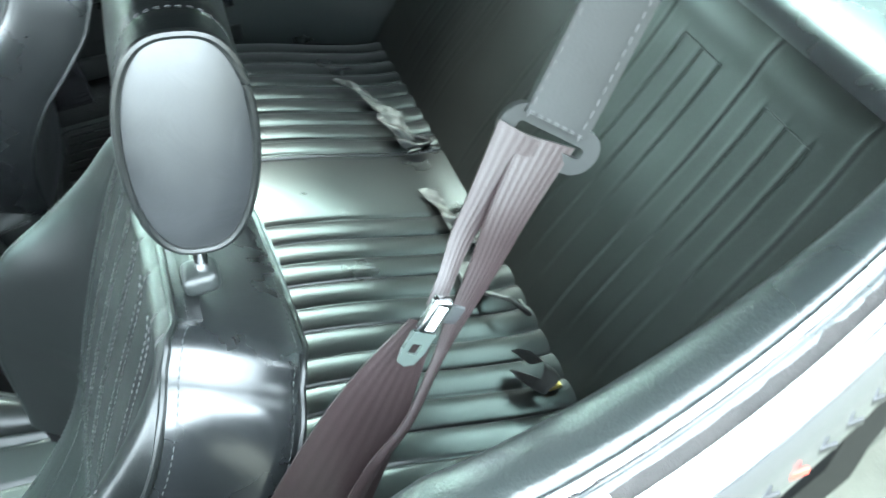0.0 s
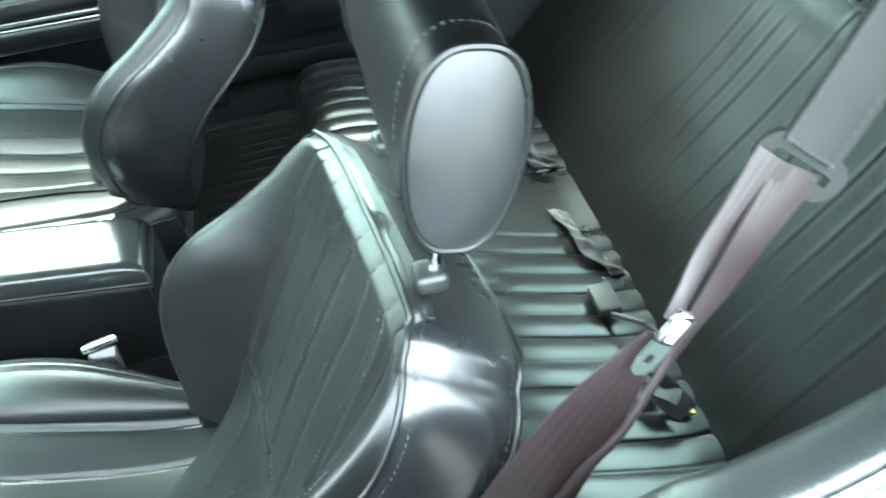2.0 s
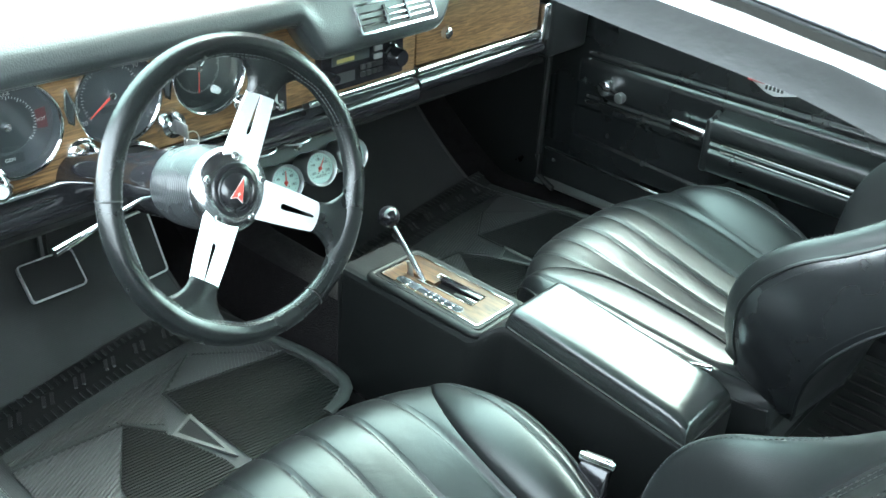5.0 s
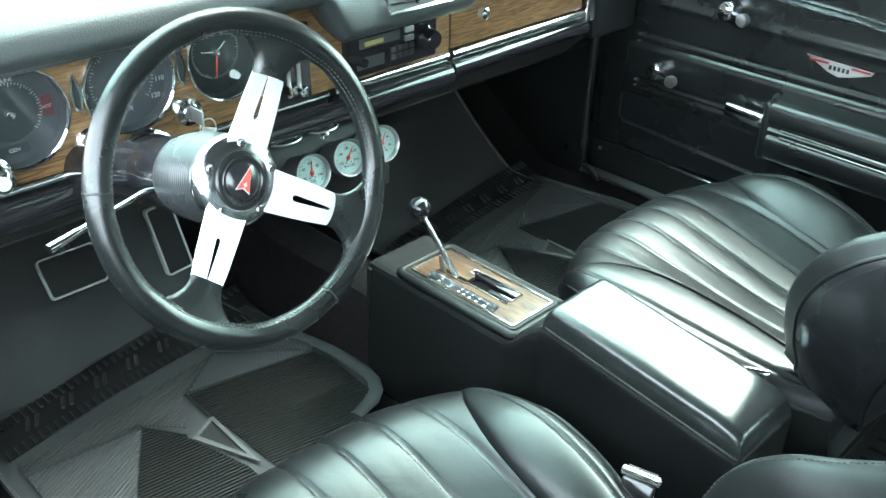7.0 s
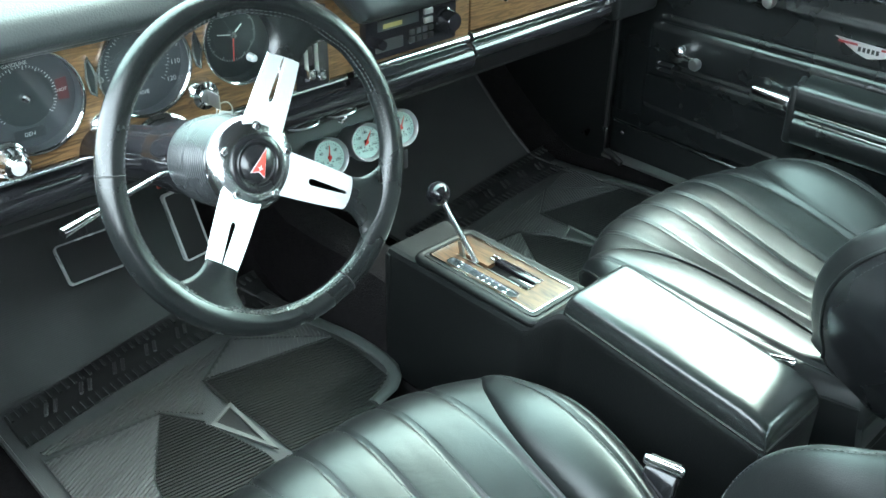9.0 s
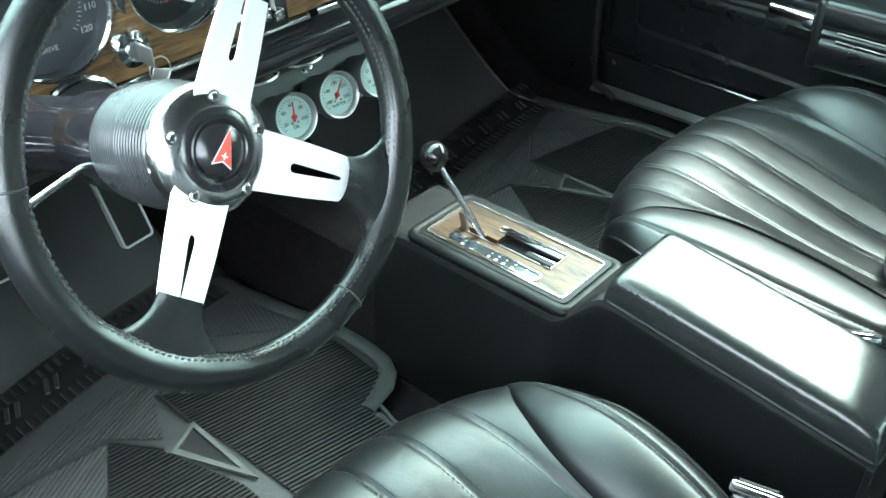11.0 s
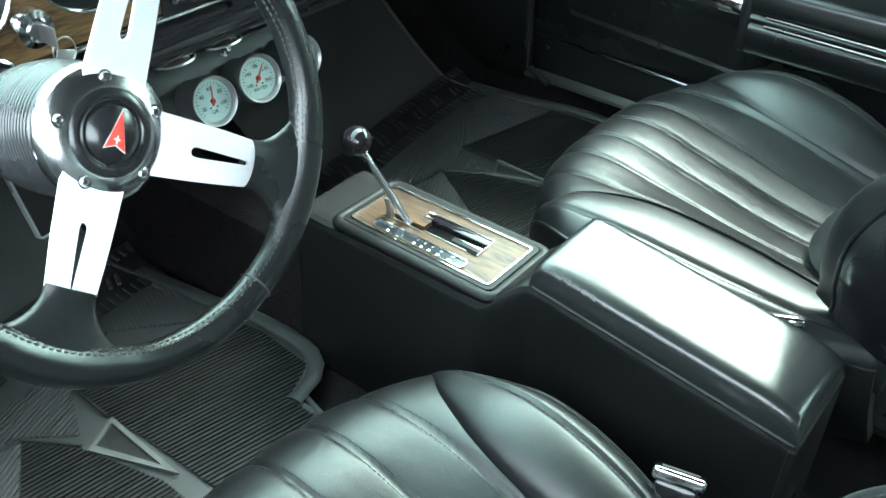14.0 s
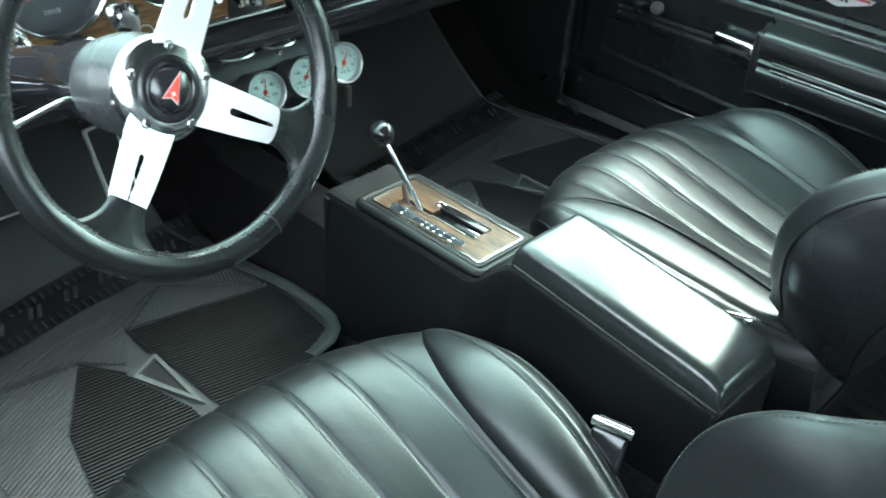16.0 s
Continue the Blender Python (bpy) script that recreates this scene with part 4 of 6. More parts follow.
# ---- console ----
def build_console():
    con = thing("centre_console", "black vinyl centre console with a wood-look shifter plate", "console")
    # long low body: a low deck for the shifter, rising to the lid's section
    def body(u, v):
        y = 0.146 + 0.614 * u
        k = step(0.435, 0.490, y)
        top = (0.5235 + 0.130 * (y - 0.287)) * (1 - k) + 0.509 * k
        left, right = -0.0395 * (1 - k) - 0.064 * k, 0.0840 * (1 - k) + 0.064 * k
        low = 0.285
        pts = [(left - 0.008, low), (left - 0.004, low + 0.5 * (top - low)), (left, top - 0.010), (left + 0.003, top - 0.003), (left + 0.010, top), (right - 0.010, top), (right - 0.003, top - 0.003), (right, top - 0.010), (right + 0.004, low + 0.5 * (top - low)), (right + 0.008, low)]
        i = v * 9
        j = min(8, int(i))
        p = Vector((*pts[j], 0)).lerp(Vector((*pts[j + 1], 0)), i - j)
        return Vector((p.x, y, p.y))
    part("body", grid(body, 90, 72), CONSOLE, con, "grained black console body")
    part("front_wall", box((-0.068, 0.752, 0.285), (0.068, 0.764, 0.50), 0.004), CONSOLE, con)
    part("rear_wall", box((-0.044, 0.141, 0.285), (0.088, 0.149, 0.500), 0.003), CONSOLE, con)
    part("screw", lathe([(0, 0.002), (0.003, 0.0015), (0.0035, 0)], 12, Matrix.Translation((-0.0425, 0.452, 0.462)) @ Matrix.Rotation(radians(-90), 4, "Y")), STEEL, con)
    # raised lip round the plate
    part("lip", tube([(x, y, 0.5125) for x, y in rounded(-0.0545, 0.4755, 0.0545, 0.703, 0.010)], 0.0080, 12, closed=True, flat=0.85), LIP, con, "dull raised lip")
    part("inner_lip", frame_strip(rounded(-0.0500, 0.4805, 0.0500, 0.6975, 0.008), rounded(-0.0440, 0.4865, 0.0440, 0.6915, 0.005), 0.003, Matrix.Translation((0, 0, 0.5160))), LIP, con, "black inner lip")
    slot = [(-0.0110, 0.6640), (-0.0110, 0.6060), (-0.0080, 0.6060), (-0.0080, 0.5290), (0.0262, 0.5290), (0.0262, 0.6225), (0.0170, 0.6225), (0.0170, 0.6110), (-0.0010, 0.6110), (-0.0010, 0.6640)]
    t = bmesh.new()
    for lp in (rounded(-0.0465, 0.484, 0.0465, 0.694, 0.006), slot):
        vs = [t.verts.new((x, y, 0.518)) for x, y in lp]
        for a, b in zip(vs, vs[1:] + vs[:1]):
            t.edges.new((a, b))
    bmesh.ops.triangle_fill(t, use_beauty=True, edges=t.edges[:])
    ext = bmesh.ops.extrude_face_region(t, geom=t.faces[:])
    bmesh.ops.translate(t, vec=(0, 0, -0.008), verts=[v for v in ext["geom"] if isinstance(v, bmesh.types.BMVert)])
    bmesh.ops.recalc_face_normals(t, faces=t.faces[:])
    plate = part("shifter_plate", t, WOOD_PALE, con, "wood-look plate with chrome edge and a stepped gate", False)
    part("chrome_edge", frame_strip(rounded(-0.0438, 0.4868, 0.0438, 0.6912, 0.005), rounded(-0.0420, 0.4886, 0.0420, 0.6894, 0.004), 0.0022, Matrix.Translation((0, 0, 0.5182))), CHROME, plate)
    # stepped gate with its bright edge, the slide in it and the range strip
    up = Matrix.Translation((0, 0, 0.5182))
    part("gate_floor", box((-0.0130, 0.5270, 0.5098), (0.0280, 0.6660, 0.5112)), CARPET, plate, "dark bottom of the gate")
    g = bmesh.new()
    tube([(x, y, 0.5194) for x, y in ((0.0170, 0.6110), (0.0170, 0.6225), (0.0262, 0.6225), (0.0262, 0.5290), (-0.0080, 0.5290), (-0.0080, 0.5400))], 0.0012, 6, bm=g)
    part("gate_rim", g, CHROME, plate, "thin bright edge of the gate")
    g = bmesh.new()
    tube([(-0.0110, 0.6640, 0.5192), (-0.0110, 0.6060, 0.5192), (-0.0080, 0.6060, 0.5192), (-0.0080, 0.5440, 0.5192)], 0.0006, 6, bm=g)
    part("gate_rim", g, STEEL, plate)
    part("slide", box((0.0000, 0.5310, 0.5110), (0.0080, 0.5720, 0.5165), 0.0008), GUIDE, plate, "dark slide in the gate")
    part("slide_strip", box((0.0060, 0.5320, 0.5165), (0.0085, 0.5700, 0.5172), 0.0002), CHROME, plate, "bright line on the slide")
    part("slide", box((0.0140, 0.5310, 0.5112), (0.0245, 0.6130, 0.5200), 0.0016), PLASTIC, plate, "black slide in the gate")
    part("indicator", prism(rounded(-0.0380, 0.5290, -0.0240, 0.6600, 0.005), 0.0008, up), INDICATOR, plate, "blue-grey range indicator strip")
    part("indicator_rim", frame_strip(rounded(-0.0392, 0.5278, -0.0228, 0.6612, 0.006), rounded(-0.0378, 0.5292, -0.0242, 0.6598, 0.005), 0.0026, up), CHROME, plate)
    for y, w in ((0.6380, 0.0035), (0.5985, 0.0030), (0.5880, 0.0035), (0.5770, 0.0035), (0.5640, 0.0040), (0.5480, 0.0060)):
        part("range_mark", box((-0.0362, y - w / 2, 0.5190), (-0.0328, y + w / 2, 0.5193)), WHITE, plate)
        part("range_mark", box((-0.0282, y - w / 3, 0.5190), (-0.0256, y + w / 3, 0.5193)), PRINT, plate)
    lever = thing("gear_lever", "chrome gear lever with a glossy black ball knob", "gear lever", at=(-0.006, 0.629, 0.517))
    part("rod", tube([(0, 0, 0), (-0.006, 0.020, 0.030), (-0.016, 0.054, 0.083)], [0.0042, 0.0046, 0.0038], 12), CHROME, lever)
    part("bracket", box((-0.0035, 0.022, 0.0), (0.0015, 0.031, 0.030), 0.0012, m=Matrix.Rotation(radians(-14), 4, "X")), STEEL, lever, "small steel bracket beside the rod")
    sph = [(0.0175 * math.sin(math.pi * k / 16), -0.0175 * math.cos(math.pi * k / 16)) for k in range(17)]
    part("knob", lathe(sph, 28, Matrix.Translation((-0.019, 0.062, 0.097))), PLASTIC, lever, "glossy black ball knob")
    # lid
    lid = thing("console_lid", "padded black vinyl armrest lid on the console", "armrest lid", at=(0.0222, 0.2905, 0.524))
    def pad(u, v):
        x, y = 2 * u - 1, 2 * v - 1
        r = (1 - abs(x) ** 13) ** 0.42 * (1 - abs(y) ** 28) ** 0.42
        crown = 0.001 * (1 - x * x) - 0.005 * step(0.6, 1.0, -y) ** 2
        return (0.0625 * x, 0.1485 * y, 0.0193 * y + 0.001 + 0.031 * r + crown)
    part("pad", slab(lambda u, v: pad(0.5 - 0.5 * math.cos(math.pi * u), 0.5 - 0.5 * math.cos(math.pi * v)), 0.004, 56, 80), LID, lid)
    edge = [(0.0628 * x, 0.1488 * y, 0.0193 * y + 0.0008) for x, y in rounded(-1, -1, 1, 1, 0.08)]
    part("seam", tube(edge, 0.0012, 6, closed=True), STRAP, lid, "thin bright seam under the lid")


# ---- floor mats ----
def build_mat(name, cx, cy, flip, wide, rise):
    mat = thing(name, "ribbed black rubber floor mat with a moulded arrowhead pattern", "floor mat", "front floor mats", at=(cx, cy, 0.292))
    s = -1 if flip else 1
    def sheet(u, v):
        y = -0.36 + (1.36 - cy + 0.36) * v
        right = 0.19 + 0.068 * step(-0.152, -0.10, y) - 0.042 * step(0.0, 0.20, y) - 0.02 * step(0.24, 0.26, y)
        x = -wide + (wide + right) * u
        z = 0.34 * max(0.0, (cy + y - 1.06) / 0.40) ** 1.25
        return (x, y, z + 0.006 + 0.002 * noise.noise((x * 6, y * 6, 1)))
    part("sheet", slab(sheet, 0.006, 40, 110), RUBBER_SHEET, mat, "grey rubber sheet")
    part("rim", tube([Vector(sheet(u, 0)) for u in [k / 20 for k in range(21)]] + [Vector(sheet(1, k / 20)) for k in range(1, 21)] + [Vector(sheet(1 - k / 20, 1)) for k in range(1, 21)] + [Vector(sheet(0, 1 - k / 20)) for k in range(1, 20)], 0.004, 6, closed=True), RUBBER, mat)
    part("side_rim", tube([(0.220, 0.215, 0.013), (0.232, 0.14, 0.014), (0.241, 0.075, 0.016), (0.249, 0.035, 0.017), (0.255, 0.0, 0.018), (0.258, -0.04, 0.018), (0.258, -0.075, 0.018), (0.254, -0.103, 0.017), (0.242, -0.124, 0.015), (0.222, -0.138, 0.013), (0.18, -0.146, 0.012)], 0.011, 10, flat=0.35), RUBBER_MID, mat, "smooth raised grey edge")
    # ribbed fields either side of the arrowhead
    def ribs(poly, ang, pitch, mtl, nm):
        t = bmesh.new()
        ca, sa = math.cos(radians(ang)), math.sin(radians(ang))
        R = [(x * ca + y * sa, -x * sa + y * ca) for x, y in poly]
        lo, hi = min(p[1] for p in R), max(p[1] for p in R)
        k = lo + pitch / 2
        while k < hi:
            xs = []
            for (x0, y0), (x1, y1) in zip(R, R[1:] + R[:1]):
                if (y0 - k) * (y1 - k) < 0:
                    xs.append(x0 + (x1 - x0) * (k - y0) / (y1 - y0))
            xs.sort()
            for a, b in zip(xs[::2], xs[1::2]):
                box((a, k - pitch * 0.28, 0), (b, k + pitch * 0.28, 0.0025), bm=t)
            k += pitch
        part(nm, t, mtl, mat, "", False, Matrix.Translation((0, 0, 0.0085)) @ Matrix.Rotation(radians(ang), 4, "Z"))
    def fill(poly, h, mtl, nm, lab=""):
        a = sum(x0 * y1 - x1 * y0 for (x0, y0), (x1, y1) in zip(poly, poly[1:] + poly[:1]))
        part(nm, prism(poly if a > 0 else poly[::-1], h, Matrix.Translation((0, 0, 0.0075))), mtl, mat, lab, False)
    right = [(0.023, 0.076), (0.236, 0.030), (0.245, -0.02), (0.238, -0.11), (0.18, -0.135), (0.18, -0.34), (0.035, -0.34), (0.028, -0.05), (0.020, 0.012)]
    wedge = [(0.024, 0.080), (0.110, 0.138), (0.236, 0.034)]
    shoulder = [(0.115, 0.138), (0.195, 0.165), (0.226, 0.150), (0.228, 0.075), (0.238, 0.036), (0.240, 0.036)]
    left = [(-0.069, 0.053), (-0.030, -0.010), (0.0, -0.12), (0.0, -0.34), (-0.20, -0.34), (-0.141, -0.063)]
    facet = [(-0.236, 0.071), (-0.072, 0.053), (-0.145, -0.063), (-0.205, -0.34), (-wide + 0.02, -0.34)]
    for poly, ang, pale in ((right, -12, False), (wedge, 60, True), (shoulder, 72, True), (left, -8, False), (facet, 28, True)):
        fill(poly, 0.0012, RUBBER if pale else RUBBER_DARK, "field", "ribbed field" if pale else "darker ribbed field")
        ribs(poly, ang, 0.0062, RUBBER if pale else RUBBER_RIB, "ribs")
    edge = bmesh.new()
    for line in ([(-0.236, 0.073), (-0.069, 0.057), (-0.028, -0.006)], [(0.020, 0.012), (0.021, 0.078), (0.110, 0.141)]):
        tube([(x, y, 0.009) for x, y in line], 0.0028, 6, bm=edge)
    part("field_edge", edge, RUBBER_DARK, mat)
    tri_o, tri_i = [(-0.028, -0.020), (0.022, 0.004), (0.017, -0.128)], [(-0.018, -0.0205), (0.0155, -0.0045), (0.0122, -0.103)]
    part("arrowhead", frame_strip(tri_o, tri_i, 0.004, Matrix.Translation((0, 0, 0.0085))), RUBBER_PALE, mat, "worn pale arrowhead outline", False)
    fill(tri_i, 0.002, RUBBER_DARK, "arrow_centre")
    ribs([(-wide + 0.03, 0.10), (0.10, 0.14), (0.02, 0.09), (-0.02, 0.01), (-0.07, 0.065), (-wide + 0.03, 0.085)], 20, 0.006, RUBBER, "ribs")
    # curved dark band with moulded blocks, its writing left as plain bars
    def band(u, v):
        x = -wide + 0.02 + (2 * wide - 0.04) * u
        y = 0.150 + 0.13 * x + 0.085 * v + 0.012 * math.sin(math.pi * u)
        return (x, y, 0.0085 + 0.34 * max(0.0, (cy + y - 1.06) / 0.40) ** 1.25)
    part("band", slab(band, 0.002, 30, 4, (0, 0, 1)), RUBBER_DARK, mat, "dark moulded band")
    block = part("block", box((-0.0022, -0.011, 0.002), (0.0022, 0.011, 0.0052)), RUBBER_BLOCK, mat, "", False)
    bar = part("bar", box((-0.010, -0.015, 0.002), (-0.0040, 0.015, 0.0056), 0.001, 1, m=Matrix.Rotation(radians(-24), 4, "Z")), RUBBER, mat, "raised plain bar", False)
    def again(src, p):
        o = src.copy()
        scene.collection.objects.link(o)
        o.matrix_local = Matrix.Translation(p)
    spots = [band((k + 0.5) / 36, v0) for k in range(36) for v0 in (0.10, 0.88)]
    block.matrix_local = Matrix.Translation(spots[0])
    for p in spots[1:]:
        again(block, p)
    spots = [Vector(band((k + 1.0) / 8, 0.5)) + Vector((d, 0, 0)) for k in range(7) for d in (0, 0.014)]
    bar.matrix_local = Matrix.Translation(spots[0])
    for p in spots[1:]:
        again(bar, p)
    return mat
def build_rear_mat():
    """Plain ribbed rubber mat in the rear footwell behind the passenger seat."""
    mat = thing("rear_floor_mat", "dark ribbed rubber mat on the rear floor", "floor mat", at=(0.46, -0.02, 0.296))
    edge = rounded(-0.20, -0.10, 0.20, 0.16, 0.03)
    part("sheet", prism(edge, 0.005), RUBBER_DARK, mat)
    part("border", frame_strip(edge, rounded(-0.185, -0.085, 0.185, 0.145, 0.02), 0.004, Matrix.Translation((0, 0, 0.006))), RUBBER_DARK, mat, "raised dark rim")
    for k in range(12):
        x = -0.165 + 0.03 * k
        part("rib", box((x - 0.005, -0.07, 0.0045), (x + 0.005, 0.13, 0.008), 0.0015), RUBBER_RIB, mat)


# ---- dashboard ----
FACE_Y = 0.885


def on_dash(x, z, y=FACE_Y):
    """A frame on the dash face: its own x to the right, y up, z towards the seats."""
    return Matrix.Translation((x, y, z)) @ Matrix.Rotation(radians(90), 4, "X")


def ring_bm(r0, r1, depth, seg=48):
    return lathe([(r0, 0), (r1, 0), (r1, depth * 0.6), (r1 - (r1 - r0) * 0.3, depth), (r0 + (r1 - r0) * 0.2, depth), (r0, depth * 0.4), (r0, 0)], seg)


def build_dial(dash, x, z, r, deep, kind):
    """A round instrument sunk in the wood behind a bright ring."""
    d = part("dial", lathe([(0, -deep), (r * 0.985, -deep), (r * 0.99, -0.001), (r, 0.0)], 48), DIAL if kind != "clock" else DIAL_DARK, dash, "sunken grey instrument dial", m=on_dash(x, z))
    part("ring", ring_bm(r * 0.965, r * 1.03, 0.005), CHROME, d, "bright chrome bezel")
    t = bmesh.new()
    nt = 44 if kind != "clock" else 60
    for k in range(nt):
        a = radians(-40 + 260 * k / (nt - 1)) if kind != "clock" else 2 * math.pi * k / nt
        big = k % 4 == 0 if kind != "clock" else k % 5 == 0
        rr = r * (0.70 if kind == "speed" else 0.62)
        box((rr - r * (0.08 if big else 0.04), -0.0004, 0), (rr, 0.0004, 0.0006), m=Matrix.Translation((0, 0, -deep + 0.0004)) @ Matrix.Rotation(a, 4, "Z"), bm=t)
    part("ticks", t, PRINT, d, "", False)
    part("pin", lathe([(0, 0.007), (r * 0.08, 0.006), (r * 0.11, 0.0)], 20, Matrix.Translation((0, 0, -deep))), CHROME, d)
    def text(body, size, px, py):
        part("lettering", lettering(body, size, Matrix.Translation((px, py, -deep + 0.001))), PRINT, d, "", False)
    if kind == "speed":
        part("needle", prism([(-0.002, -0.005), (0.002, -0.005), (0.0006, r * 0.68), (-0.0006, r * 0.68)], 0.001, Matrix.Translation((0, 0, -deep + 0.003)) @ Matrix.Rotation(radians(125), 4, "Z")), RED, d, "", False)
        for k, num in enumerate(("20", "30", "40", "50", "60", "70", "80", "90", "100", "110", "120")):
            a = radians(215 - 25 * k)
            text(num, r * 0.15, math.cos(a) * r * 0.84, math.sin(a) * r * 0.84)
        text("DRIVE", r * 0.12, 0, -r * 0.62)
        part("odometer", box((-r * 0.3, -r * 0.36, 0), (r * 0.3, -r * 0.22, 0.001), m=Matrix.Translation((0, 0, -deep + 0.0004))), DIAL_DARK, d, "", False)
    elif kind == "fuel":
        text("GASOLINE", r * 0.10, -r * 0.05, r * 0.66)
        text("GEN", r * 0.11, -r * 0.05, -r * 0.72)
        text("HOT", r * 0.09, r * 0.72, -0.02 * r)
        part("warning_field", prism([(r * 0.62, -r * 0.2), (r * 0.84, -r * 0.22), (r * 0.84, r * 0.22), (r * 0.62, r * 0.2)], 0.0008, Matrix.Translation((0, 0, -deep + 0.0003))), MAROON, d, "dark red warning field", False)
        part("warning_field", prism(rounded(-r * 0.35, -r * 0.82, r * 0.25, -r * 0.6, r * 0.03), 0.0006, Matrix.Translation((0, 0, -deep + 0.0003))), DIAL_DARK, d, "", False)
        part("face_disc", lathe([(0, 0.0010), (r * 0.56, 0.0006), (r * 0.57, 0)], 40, Matrix.Translation((0, 0, -deep))), DIAL_DARK, d)
    else:
        for a, L, w in ((80, 0.40, 0.0008), (-50, 0.32, 0.0008)):
            part("hand", prism([(-w, -0.004), (w, -0.004), (w * 0.4, r * L), (-w * 0.4, r * L)], 0.001, Matrix.Translation((0, 0, -deep + 0.003)) @ Matrix.Rotation(radians(a), 4, "Z")), WHITE, d, "", False)
        part("hand", prism([(-0.001, -0.004), (0.001, -0.004), (0.0005, r * 0.6), (-0.0005, r * 0.6)], 0.001, Matrix.Translation((0, 0, -deep + 0.004)) @ Matrix.Rotation(radians(175), 4, "Z")), RED, d, "", False)
        part("set_knob", lathe([(0, 0.012), (0.005, 0.011), (0.006, 0)], 16, Matrix.Translation((r * 0.42, -r * 0.62, -deep))), WHITE, d)
    g = part("lens", lathe([(0, -0.004), (r * 0.95, -0.004)], 40), LENS, d)
    g.visible_shadow = False


def build_dash():
    dash = thing("dashboard", "black padded dashboard with a walnut-look fascia and chrome strip", "dashboard")
    # padded top: section over x, with a hood over the centre vent
    def hood(x):
        return step(-0.075, -0.035, x) * step(0.27, 0.21, x)
    def pad(u, v):
        x = -0.80 + 1.60 * u
        h = hood(x)
        lip_y, lip_z = 0.835 - 0.015 * h, 0.888 - 0.055 * h
        far = step(0.30, 0.42, x)
        lip_y += 0.02 * far
        lip_z -= 0.02 * far
        sec = [(lip_y + 0.05, lip_z + 0.012), (lip_y + 0.012, lip_z), (lip_y - 0.004, lip_z + 0.010), (lip_y - 0.006, lip_z + 0.026), (lip_y + 0.008, lip_z + 0.046 + 0.02 * h), (lip_y + 0.05, 0.955 - 0.02 * far), (lip_y + 0.14, 0.972), (1.06, 0.972), (1.19, 0.962)]
        p = curve_at([(0, *q) for q in sec], v)
        return Vector((x, p.y + 0.02 * (2 * u - 1) ** 2, p.z))
    part("pad", slab(pad, 0.02, 160, 48, (0, 0.5, -0.3)), DASHPAD, dash, "grained black dash pad")
    part("slot", box((-0.60, 1.035, 0.972), (0.1, 1.045, 0.977), 0.001), MATTE, dash)
    # wood fascia in two pieces with a seam at the glove box
    holes = [(-0.487, 0.822, 0.0625), (-0.343, 0.828, 0.0625), (-0.200, 0.832, 0.0605)]
    t = bmesh.new()
    loops = [[(-0.66, 0.742), (0.226, 0.742), (0.226, 0.908), (-0.66, 0.908)]]
    loops += [[(x + r * math.cos(2 * math.pi * k / 48), z + r * math.sin(2 * math.pi * k / 48)) for k in range(48)] for x, z, r in holes]
    for lp in loops:
        vs = [t.verts.new((x, FACE_Y, z)) for x, z in lp]
        for a, b in zip(vs, vs[1:] + vs[:1]):
            t.edges.new((a, b))
    bmesh.ops.triangle_fill(t, use_beauty=True, edges=t.edges[:])
    ext = bmesh.ops.extrude_face_region(t, geom=t.faces[:])
    bmesh.ops.translate(t, vec=(0, 0.018, 0), verts=[v for v in ext["geom"] if isinstance(v, bmesh.types.BMVert)])
    part("fascia", t, WOOD, dash, "walnut-look fascia panel with round instrument holes", False)
    glove = part("glovebox_door", box((0.231, FACE_Y, 0.748), (0.588, FACE_Y + 0.018, 0.868), 0.003), WOOD, dash, "walnut-look glovebox door")
    part("lock", lathe([(0, 0.012), (0.006, 0.012), (0.010, 0.009), (0.012, 0)], 24, on_dash(0.306, 0.795)), CHROME, glove, "round chrome lock")
    part("lock_slot", box((-0.001, -0.006, 0.0118), (0.001, 0.006, 0.0126), m=on_dash(0.306, 0.795)), MATTE, glove)
    # chrome strip and rolled black lower edge
    def roll(x0, x1, z0, r, mat, nm, lab):
        sec = [(0, -r), (-r * 0.8, -r * 0.75), (-r * 1.15, 0), (-r * 0.8, r * 0.75), (0, r)]
        part(nm, slab(lambda u, v: (lambda p: (x0 + (x1 - x0) * u, FACE_Y + 0.004 + p.y, z0 + p.z))(curve_at([(0, *q) for q in sec], v)), 0.006, 24, 12, (0, 1, 0)), mat, dash, lab)
    roll(0.234, 0.592, 0.7365, 0.009, CHROME, "bright_strip", "polished strip under the glovebox")
    roll(-0.02, 0.224, 0.7365, 0.009, CHROME, "bright_strip", "polished strip under the radio")
    roll(-0.66, -0.03, 0.7345, 0.006, CHROME, "bright_strip", "thin polished strip")
    roll(0.234, 0.600, 0.712, 0.015, PLASTIC, "lower_roll", "glossy black rolled lower edge")
    roll(-0.66, 0.224, 0.706, 0.021, PLASTIC, "lower_roll", "glossy black rolled lower edge")
    part("lower_panel", slab(lambda u, v: (-0.70 + 1.38 * u, FACE_Y + 0.01 + 0.10 * v, 0.700 - 0.09 * v), 0.01, 12, 6, (0, 0.3, 0.9)), MATTE, dash, "dark lower panel")
    part("under_cover", slab(lambda u, v: (-0.76 + 1.52 * u, FACE_Y + 0.10 + 0.42 * v, 0.615 + 0.05 * v), 0.01, 12, 6, (0, 0, 1)), MATTE, dash)
    part("corner_cap", box((0.594, FACE_Y - 0.012, 0.722), (0.618, FACE_Y + 0.03, 0.80), 0.006, 3), CHROME, dash, "chrome end cap")
